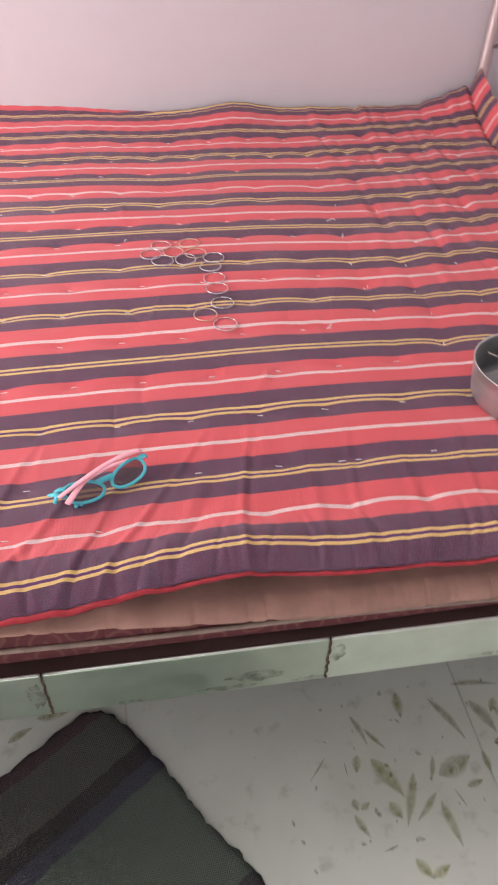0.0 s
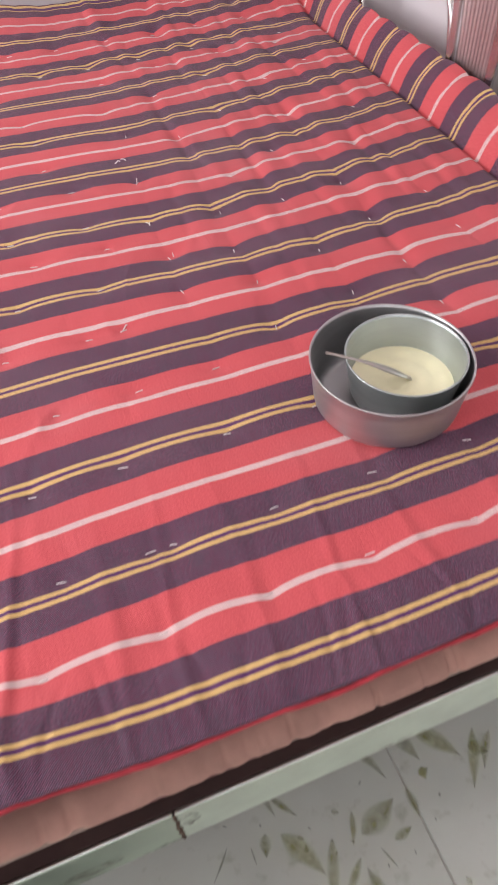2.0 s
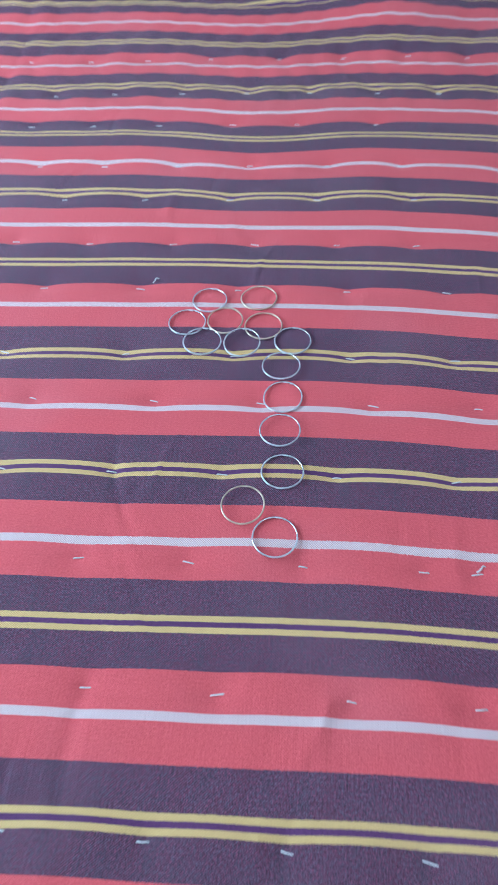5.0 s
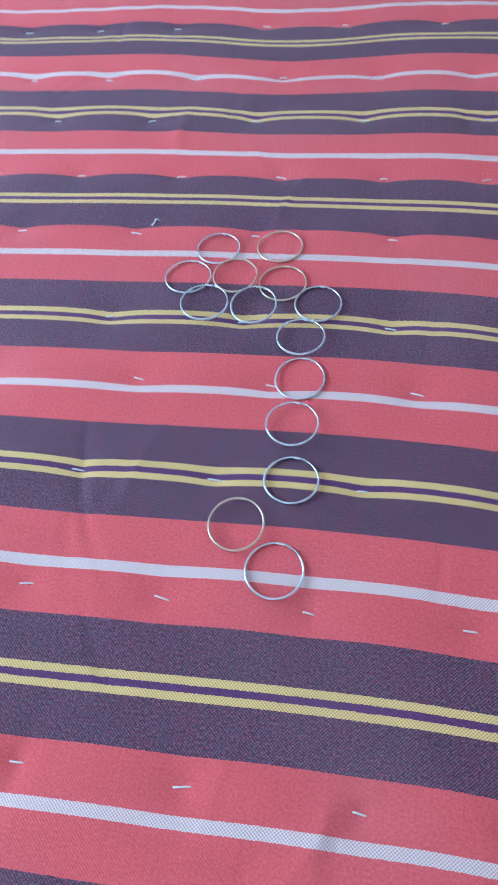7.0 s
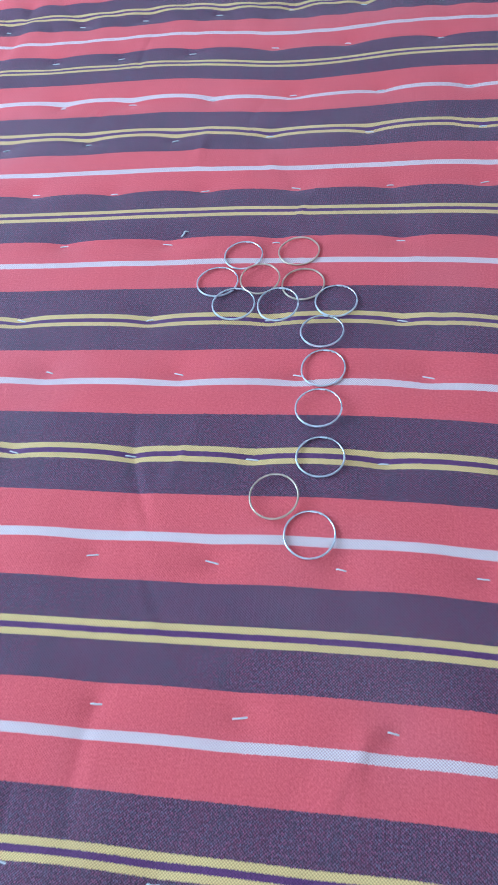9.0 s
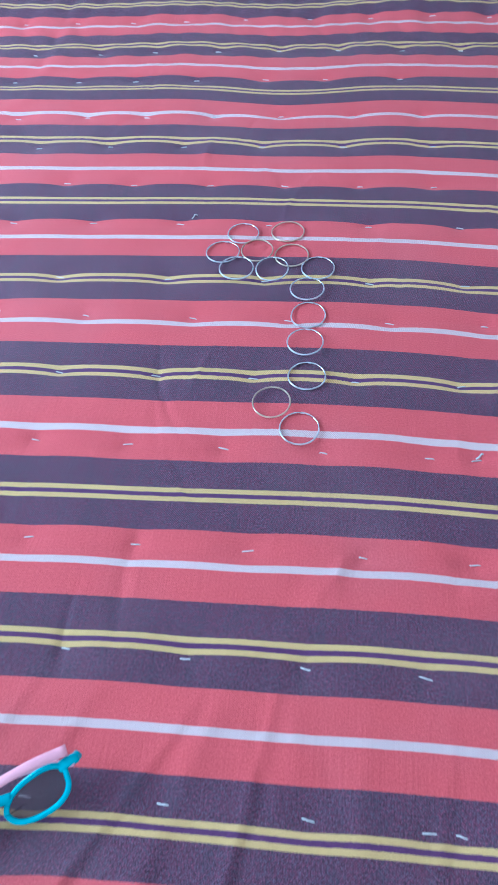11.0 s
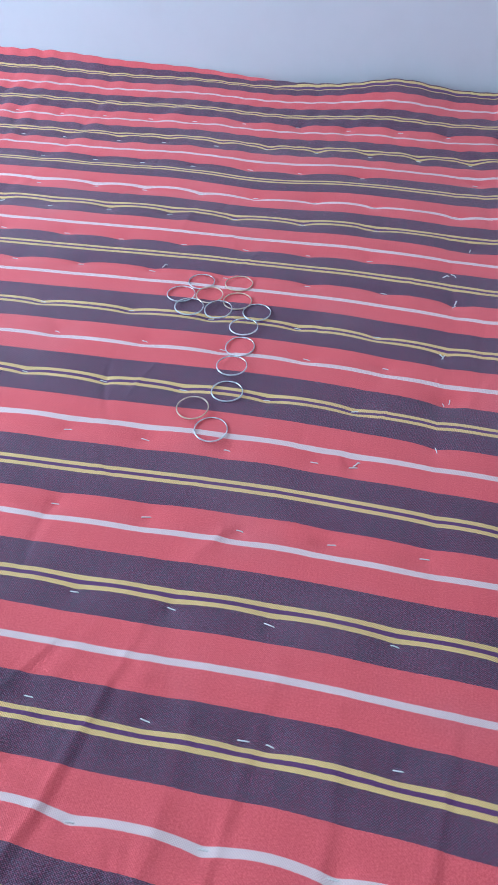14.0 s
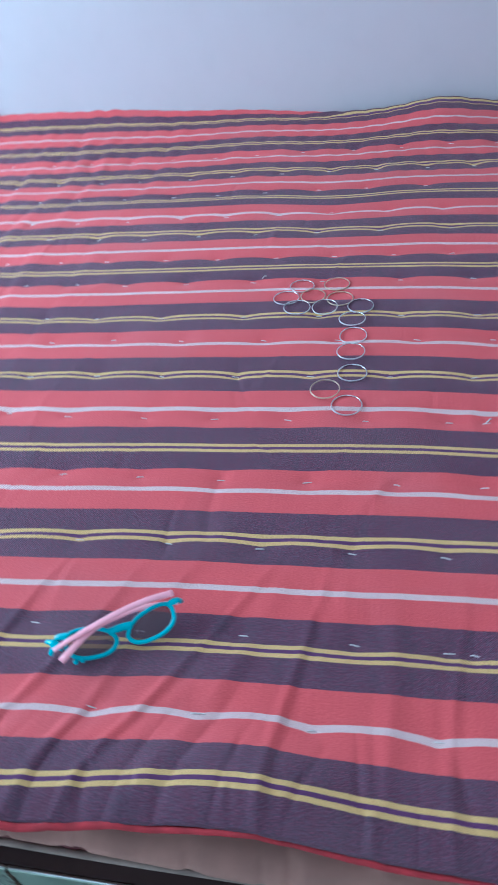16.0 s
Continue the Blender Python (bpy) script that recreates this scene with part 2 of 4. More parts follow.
PINKP = plain("pink_plastic", (0.85, 0.40, 0.47), 0.38, 0, 0.05)
LENS, _t, _p = nodes("dark_tinted_lens")
_p.inputs["Base Color"].default_value = (0.20, 0.15, 0.17, 1)
_p.inputs["Roughness"].default_value = 0.06
_p.inputs["Transmission Weight"].default_value = 0.65
_p.inputs["IOR"].default_value = 1.1
WHITE_PAINT = plain("white_gloss_paint", (0.75, 0.75, 0.74), 0.4)
GLASS, _t, _p = nodes("window_glass")
_p.inputs["Roughness"].default_value = 0.02
_p.inputs["Transmission Weight"].default_value = 1.0
_p.inputs["IOR"].default_value = 1.1


# ---------- mesh helpers ----------
def mesh_of(name, verts, faces, material, smooth=True):
    me = bpy.data.meshes.new(name)
    me.from_pydata(verts, [], faces)
    me.materials.append(material)
    if smooth:
        me.shade_smooth()
    me.update()
    return me


def under(ob, parent):
    ob.parent = parent
    return ob


def part(name, me, parent, label=""):
    ob = under(new(name, me), parent)
    return tagged(ob, label) if label else ob


def thing(name, label, category, group="", kind="", at=(0, 0, 0), rz=0.0):
    ob = new(name)
    ob.empty_display_size = 0.05
    ob.matrix_world = pose(*at, 0, 0, rz)
    return tagged(ob, label, category, group, kind)


def box(lo, hi, bevel=0.0, seg=2):
    bm = bmesh.new()
    bmesh.ops.create_cube(bm, size=1.0)
    for v in bm.verts:
        v.co = Vector([lo[i] + (v.co[i] + 0.5) * (hi[i] - lo[i]) for i in range(3)])
    if bevel:
        bmesh.ops.bevel(bm, geom=bm.edges[:], offset=bevel, segments=seg, affect='EDGES', profile=0.6)
    return bm


def bm_mesh(name, bm, material, smooth=False):
    me = bpy.data.meshes.new(name)
    bm.to_mesh(me)
    bm.free()
    me.materials.append(material)
    if smooth:
        me.shade_smooth()
    return me


def tube(name, pts, radius, material, sides=8, closed=False, caps=True, flat=1.0):
    """A swept round bar through pts; radius may be one number or one for each point."""
    P = [Vector(p) for p in pts]
    n = len(P)
    rad = radius if isinstance(radius, (list, tuple)) else [radius] * n
    verts, faces = [], []
    up = None
    for i in range(n):
        a = P[(i - 1) % n] if closed or i else P[i]
        b = P[(i + 1) % n] if closed or i < n - 1 else P[i]
        d = (b - a).normalized()
        if up is None:
            up = Vector((0, 0, 1)) if abs(d.z) < 0.9 else Vector((0, 1, 0))
        side = d.cross(up).normalized()
        up = side.cross(d).normalized()
        for s in range(sides):
            an = 2 * math.pi * s / sides
            verts.append(P[i] + side * math.cos(an) * rad[i] + up * math.sin(an) * rad[i] * flat)
    for i in range(n if closed else n - 1):
        j = (i + 1) % n
        for s in range(sides):
            q = (s + 1) % sides
            faces.append((i * sides + s, i * sides + q, j * sides + q, j * sides + s))
    if caps and not closed:
        faces.append(tuple(range(sides))[::-1])
        faces.append(tuple((n - 1) * sides + s for s in range(sides)))
    return mesh_of(name, [tuple(v) for v in verts], faces, material)


def smooth_path(ctrl, steps=8):
    """Catmull-Rom through the control points."""
    C = [Vector(c) for c in ctrl]
    C = [2 * C[0] - C[1], *C, 2 * C[-1] - C[-2]]
    out = []
    for i in range(1, len(C) - 2):
        for s in range(steps):
            u = s / steps
            a, b, c, d = C[i - 1], C[i], C[i + 1], C[i + 2]
            out.append(0.5 * (2 * b + (c - a) * u + (2 * a - 5 * b + 4 * c - d) * u * u + (3 * b - a - 3 * c + d) * u ** 3))
    out.append(C[-2])
    return out


def lathe(name, profile, material, seg=72):
    verts, faces = [], []
    n = len(profile)
    for i in range(seg):
        a = 2 * math.pi * i / seg
        for r, z in profile:
            verts.append((r * math.cos(a), r * math.sin(a), z))
    for i in range(seg):
        j = (i + 1) % seg
        for k in range(n - 1):
            faces.append((i * n + k, j * n + k, j * n + k + 1, i * n + k + 1))
    return mesh_of(name, verts, faces, material)


def ball(name, c, r, material):
    bm = bmesh.new()
    bmesh.ops.create_uvsphere(bm, u_segments=16, v_segments=10, radius=r, matrix=Matrix.Translation(c))
    return bm_mesh(name, bm, material, True)


# ---------- the room ----------
X0, X1, Y0, Y1, H = -2.3, 1.09, -2.3, 1.80, 2.75


def wall(name, lo, hi, material, label):
    ob = new(name, bm_mesh(name, box(lo, hi), material))
    return tagged(ob, label, "wall", kind="structure")


wall("wall_north", (X0 - 0.15, Y1, -0.1), (X1 + 0.15, Y1 + 0.15, H), WALL_BACK, "lilac pink painted plaster wall behind the bed")
wall("wall_east", (X1, Y0, -0.1), (X1 + 0.15, Y1 - 0.002, H), WALL_SIDE, "pale lilac painted wall behind the headboard")


def wall_with_opening(name, fixed, lo, hi, axis, op, label):
    """A wall of four blocks round one opening; op: along lo, along hi, z lo, z hi."""
    a0, a1, z0, z1 = op
    bm = bmesh.new()
    spans = ((lo, a0, -0.1, H), (a1, hi, -0.1, H), (a0, a1, z1, H), (a0, a1, -0.1, z0))
    for s0, s1, b0, b1 in spans:
        if b1 - b0 < 0.11:
            continue
        c = (s0, fixed[0], b0) if axis == "x" else (fixed[0], s0, b0)
        d = (s1, fixed[1], b1) if axis == "x" else (fixed[1], s1, b1)
        q = box(c, d)
        tmp = bpy.data.meshes.new("t")
        q.to_mesh(tmp)
        q.free()
        bm.from_mesh(tmp)
        bpy.data.meshes.remove(tmp)
    ob = new(name, bm_mesh(name, bm, WALL_SIDE))
    return tagged(ob, label, "wall", kind="structure")


# both openings are assumed, unseen, placed where the daylight lamps stand
wall_with_opening("wall_south", (Y0 - 0.15, Y0), X0 - 0.15, X1 + 0.15, "x", (-1.3, -0.2, -0.09, 2.15), "pale painted wall with an open doorway")
wall_with_opening("wall_west", (X0 - 0.15, X0), Y0, Y1 - 0.002, "y", (-0.05, 1.35, 1.05, 2.35), "pale painted wall with a window opening")
tagged(new("ceiling", bm_mesh("ceiling", box((X0 - 0.15, Y0 - 0.15, H), (X1 + 0.15, Y1 + 0.15, H + 0.12)), CEIL)), "white painted ceiling", "ceiling", kind="structure")

window = thing("window_1", "white painted window frame with clear panes", "window", kind="structure")
for y in (-0.05, 0.625, 1.30):
    part("window_frame", bm_mesh("window_frame", box((X0 - 0.12, y, 1.05), (X0 - 0.07, y + 0.05, 2.35), 0.004), WHITE_PAINT), window)
for z in (1.05, 2.30):
    part("window_frame", bm_mesh("window_frame", box((X0 - 0.118, 0.0, z), (X0 - 0.072, 1.30, z + 0.05), 0.004), WHITE_PAINT), window)
for y in (0.0, 0.675):
    pane = part("pane", bm_mesh("pane", box((X0 - 0.098, y, 1.10), (X0 - 0.094, y + 0.625, 2.30)), GLASS), window)
    pane.visible_shadow = False

# ---------- the floor: a bed of grout, tiles are laid last ----------
floor = tagged(new("floor", bm_mesh("floor", box((X0, Y0, -0.08), (X1, Y1, -0.0025)), GROUT)), "cream glazed floor tiles with faded leaf print", "floor", kind="structure")

# ---------- the striped mattress on top ----------
# how far from the front edge each coloured band runs, at a few stations along the bed
STATION = (-0.5, -0.3, -0.1, 0.08, 0.25, 0.40, 0.60, 0.85)
BAND = {-0.27: (-0.045, -0.038, -0.022, -0.031, -0.035, -0.033, -0.033, -0.033),
        0: (-0.020, -0.009, 0.012, 0.003, -0.004, -0.001, 0.000, 0.000),
        1: (0.138, 0.144, 0.157, 0.158, 0.153, 0.150, 0.151, 0.151),
        2: (0.289, 0.298, 0.306, 0.305, 0.301, 0.303, 0.303, 0.305),
        3: (0.451, 0.458, 0.465, 0.463, 0.458, 0.457, 0.454, 0.456),
        4: (0.632, 0.635, 0.635, 0.634, 0.625, 0.620, 0.620, 0.640),
        5: (0.798, 0.804, 0.804, 0.809, 0.790, 0.783, 0.798, 0.820),
        6: (0.975, 0.979, 0.977, 0.976, 0.963, 0.948, 0.961, 0.990),
        7: (1.149, 1.150, 1.136, 1.144, 1.130, 1.123, 1.140, 1.165),
        8: (1.322, 1.322, 1.291, 1.312, 1.304, 1.300, 1.318, 1.335)}
STRIPE_K = (*BAND, 9, 10, 11, 11.85)
STRIPE_Y = [tuple(v) for v in BAND.values()] + [tuple(y + 0.5 * (q - 1.310) for q in BAND[8]) for y in (1.479, 1.623, 1.744)] + [(1.782, 1.778, 1.758, 1.756, 1.756, 1.756, 1.756, 1.756)]
XL, XR = -1.13, 0.948
TOP = 0.60

# stitches: rows of quilting thread through the mattress
ROWS = {0.171: (-0.115, 0.003, 0.098, 0.123, 0.239, 0.359, 0.483), 0.291: (-0.23, -0.116, -0.006, 0.100, 0.229, 0.345),
        0.404: (-0.30, -0.186, -0.070, 0.044, 0.151, 0.255), 0.528: (-0.33, -0.220, -0.111, 0.0, 0.114, 0.163),
        0.632: (-0.33, -0.207, -0.088, 0.033, 0.155), 0.732: (-0.321, -0.177, -0.053, 0.074, 0.190), 0.806: (-0.377, -0.223, -0.090, 0.049, 0.172),
        0.927: (-0.358, -0.226, -0.095, 0.047, 0.174), 1.024: (-0.316, -0.195, -0.080, 0.034, 0.143), 1.132: (-0.379, -0.254, -0.124, 0.006, 0.147),
        1.224: (-0.335, -0.216, -0.101, 0.018, 0.135), 1.350: (-0.266, -0.139, -0.031, 0.101)}
UPRIGHT = ((0.274, 0.672), (0.265, 0.578), (0.372, 0.647), (0.376, 0.559), (0.493, 0.592), (0.492, 0.478), (0.606, 0.641), (0.616, 0.765), (0.598, 0.410),
           (0.411, 1.046), (0.446, 0.861), (0.316, 1.093), (0.599, 0.517), (0.729, 0.673), (0.36, 0.45), (0.72, 0.56), (0.50, 0.75), (0.39, 0.76), (0.55, 0.92), (0.70, 0.88), (0.64, 1.05), (0.52, 1.12), (0.77, 1.02))
rnd = random.Random(7)
stitches = []
for y, xs in ROWS.items():
    for x in xs:
        stitches.append((x, y, rnd.uniform(-0.25, 0.25)))
    x = min(xs) - 0.115
    while x > XL + 0.05:
        stitches.append((x + rnd.uniform(-0.01, 0.01), y + rnd.uniform(-0.006, 0.006), rnd.uniform(-0.3, 0.3)))
        x -= 0.117
stitches += [(x, y, 1.5708 + rnd.uniform(-0.35, 0.35)) for x, y in UPRIGHT]
TIES = [-0.030 + 0.1135 * q for q in range(-9, 8)]
stitches += [(x + rnd.uniform(-0.005, 0.005), 0.075 + rnd.uniform(-0.003, 0.003), rnd.uniform(-0.1, 0.1)) for x in TIES]
for j in range(2):
    y = (1.46, 1.575)[j]
    x = XL + 0.07 + (0.055 if j % 2 else 0.0)
    while x < 0.84:
        stitches.append((x + rnd.uniform(-0.012, 0.012), y + rnd.uniform(-0.002, 0.002), rnd.uniform(-0.1, 0.1)))
        x += 0.116
for x, y in ((0.30, 1.21), (0.42, 1.25), (0.55, 1.30), (0.66, 1.22), (0.78, 1.28), (0.33, 1.36), (0.47, 1.40), (0.62, 1.42), (0.76, 1.40), (0.62, 0.29), (0.74, 0.30), (0.60, 0.172), (0.72, 0.170), (0.72, 0.42)):
    stitches.append((x, y, rnd.uniform(-0.3, 0.3)))
stitches += [(0.272, 0.774, 1.2), (0.288, 0.910, 0.9), (0.282, 0.680, 1.4)]
SX = np.array([s[0] for s in stitches])
SY = np.array([s[1] for s in stitches])
waves = [(rnd.uniform(2, 11), rnd.uniform(2, 9), rnd.uniform(0, 6.28), rnd.uniform(0.4, 1)) for _ in range(10)]
folds = [(-0.41, 0.30, 0.006), (-0.345, 0.42, 0.007), (-0.275, 0.45, 0.008), (-0.16, 0.40, 0.012), (-0.21, 0.5, 0.006), (-0.06, 0.1, 0.006), (0.03, 0.14, 0.009), (0.10, 0.06, 0.006),
         (0.17, 0.1, 0.008), (0.27, 0.05, 0.006), (0.35, 0.08, 0.007), (0.46, 0.02, 0.007), (0.58, 0.05, 0.006), (0.70, 0.0, 0.007)]


# columns of stitching: place, lean, depth
COLUMNS = [(0.270, 0.03, 0.0030), (0.374, 0.06, 0.0048), (0.491, 0.03, 0.0060), (0.607, 0.02, 0.0068), (0.725, 0.02, 0.0072), (0.80, 0.06, 0.0050), (-0.62, 0.05, 0.0030), (-0.80, -0.02, 0.0035), (-0.96, 0.02, 0.0035)]
pleats = [(0.34, 0.03, 0.003, 0.011), (0.415, -0.04, 0.005, 0.009), (0.49, 0.05, 0.006, 0.010), (0.565, 0.02, 0.005, 0.009), (0.635, 0.06, 0.007, 0.011), (0.71, 0.04, 0.006, 0.009),
          (0.78, 0.07, 0.007, 0.010), (-0.62, 0.05, 0.003, 0.012), (-0.74, -0.04, 0.004, 0.011), (-0.86, 0.03, 0.005, 0.012), (-0.97, 0.02, 0.005, 0.011)]


creases = [(rnd.uniform(-0.8, 0.85), rnd.uniform(-0.25, 0.45), rnd.uniform(0.0030, 0.0055), rnd.uniform(0.0008, 0.0019), rnd.uniform(0.01, 0.09)) for _ in range(64)]


wrinkles = [(rnd.uniform(-0.9, 0.5), rnd.uniform(0.15, 1.35), rnd.gauss(1.35, 0.35), rnd.uniform(0.03, 0.08), rnd.uniform(0.004, 0.009), rnd.choice((-1, 1)) * rnd.uniform(0.0007, 0.0016)) for _ in range(70)]


def drift(x, y):
    """A slow wander of the cloth, about -1 to 1."""
    s = np.zeros_like(x)
    for a, b, c, w in waves:
        s = s + w * np.sin(a * x + b * y + c)
    return s / 3.2


def cloth_z(x, y):
    x, y = np.asarray(x, float), np.asarray(y, float)
    z = np.full(np.broadcast(x, y).shape, TOP)
    x, y = np.broadcast_arrays(x, y)
    z = z + 0.0015 * drift(x, y)
    # the front edge is a soft roll
    z = z + 0.016 * np.exp(-((y - 0.012) / 0.045) ** 2) * (1 + 0.9 * np.exp(-((x + 0.08) / 0.09) ** 2))
    # it sags a little over the mattress below
    lip = -0.003 - 0.004 * np.exp(-((x + 0.05) / 0.12) ** 2) - 0.002 * np.clip((-0.22 - x) / 0.2, 0, 1)
    z = z + lip * np.clip((0.035 - y) / 0.065, 0, 1.2) ** 1.3
    f = np.clip((-0.008 - y) / 0.035, 0, 1.3)
    z = z - f ** 2 * 0.014
    # the back rises against the wall
    b = np.clip(y - 1.42, 0, 1)
    z = z + 0.36 * b ** 2 * (1 + 0.55 * np.exp(-((x - 0.15) / 0.10) ** 2) + 0.35 * np.clip((-0.25 - x) / 0.6, 0, 1) + 0.10 * np.sin(5.2 * x + 1.0))
    # the head end is bent up along a crease
    c = 0.862 + 0.050 * (y - 0.62)
    d = x - c
    up = np.clip(d / 0.070, 0, 1)
    z = z + 0.064 * (1 - (1 - up) ** 2) * (0.85 + 0.3 * np.clip(y, 0, 1.6) / 1.6)
    z = z - 0.06 * np.clip((d - 0.085) / 0.05, 0, 1) ** 2
    z = z - 0.010 * np.exp(-(d / 0.010) ** 2)
    # the far head corner climbs towards the post
    z = z + 0.055 * np.clip((x - 0.70) / 0.2, 0, 1) ** 1.5 * np.clip((y - 1.50) / 0.26, 0, 1) ** 1.5
    # pleats that run across the bands towards the head end
    far = np.clip((y - 0.30) / 0.5, 0, 1)
    for px, lean, deep, width in pleats:
        g = x - px - lean * (y - 0.9) - 0.010 * np.sin(9 * y + 50 * px)
        z = z - 0.45 * far * deep * (0.55 + 0.45 * np.sin(13 * y + 31 * px)) * np.exp(-(g / width) ** 2)
        z = z + far * 0.5 * deep * np.exp(-((g - 2.4 * width) / (1.8 * width)) ** 2)
    # stitched dimples, sharp at the thread, joined by shallow valleys
    for sx, sy in zip(SX, SY):
        rr = np.sqrt(((x - sx) / 0.021) ** 2 + ((y - sy) / 0.017) ** 2 + 0.03)
        deep = 0.0068 + 0.0015 * (sy > 1.4) + 0.0022 * (sx > 0.31) * (sy > 0.3)
        z = z - deep * np.exp(-np.clip(rr, 0, 30))
    for row in ROWS:
        z = z - 0.0012 * np.exp(-np.abs(y - row - 0.004 * np.sin(8 * x)) / 0.013) * np.clip((0.32 - x) / 0.1, 0, 1)
    # quilted columns towards the head end
    for cx, lean, deep in COLUMNS:
        g = np.abs(x - cx - lean * (y - 0.6) - 0.006 * np.sin(11 * y + 40 * cx))
        pinch = 0.55 + 0.45 * np.cos(2 * math.pi * y / 0.094 + 30 * cx)
        z = z - deep * 0.62 * pinch * np.exp(-g / 0.017) * np.clip((y - 0.22) / 0.25, 0, 1)
    # long loose folds near the front edge
    w = 1 / (1 + np.exp((y - 0.20) / 0.05))
    for fx, lean, size in folds:
        g = x - fx - lean * (y - 0.05) - 0.008 * np.sin(14 * y + 40 * fx)
        high = 0.0026 if fx < -0.05 else 0.0015
        z = z + w * high * np.exp(-(g / size) ** 2)
        z = z - w * 0.5 * high * np.exp(-((g - 2.1 * size) / (1.3 * size)) ** 2)
    # fine creases gathered into the front seam
    for fx, lean, size, deep, reach in creases:
        g = x - fx - lean * y
        z = z - deep * np.exp(-(g / size) ** 2) / (1 + np.exp((y - reach) / 0.016))
    # soft wrinkles left from folding
    for wx, wy, turn, long, size, high in wrinkles:
        c, s = math.cos(turn), math.sin(turn)
        a, b = (x - wx) * c + (y - wy) * s, (y - wy) * c - (x - wx) * s
        z = z + high * np.exp(-np.clip((a / long) ** 2 + ((b + 2.2 * a * a) / size) ** 2, 0, 30))
    # the bent head end is pinched into puffs between its ties
    puff = np.abs(np.sin(math.pi * (y + 0.25 * d) / 0.083 + 0.6 * np.sin(4 * y)))
    z = z + 0.007 * (puff ** 0.6 - 0.7) * np.clip(d / 0.03, 0, 1) * np.clip((y - 0.05) / 0.1, 0, 1)
    # ties at the back draw short gathers
    z = z - 0.0016 * np.clip((y - 1.36) / 0.08, 0, 1) * np.abs(np.sin(math.pi * (x + 0.04 * np.sin(21 * y)) / 0.058 + 0.8 * np.sin(7 * x))) ** 3
    return z


def tug(x, y):
    """How far the threads pull the weave towards the front edge."""
    p = np.zeros_like(x)
    for sx, sy in zip(SX, SY):
        hard = 0.0072 if sy < 0.09 else 0.0042 if sx > 0.31 else 0.0030 if sy > 1.1 else 0.0013
        p = np.maximum(p, hard * np.exp(-np.sqrt(((x - sx) / 0.024) ** 2 + ((y - sy) / 0.026) ** 2)))
    for cx, lean, deep in COLUMNS:
        g = np.abs(x - cx - lean * (y - 0.6) - 0.006 * np.sin(11 * y + 40 * cx))
        p = p + 0.9 * deep * (0.5 + 0.5 * np.sin(2 * math.pi * y / 0.15 + 50 * cx)) * np.exp(-g / 0.016) * np.clip((y - 0.3) / 0.3, 0, 1)
    return p


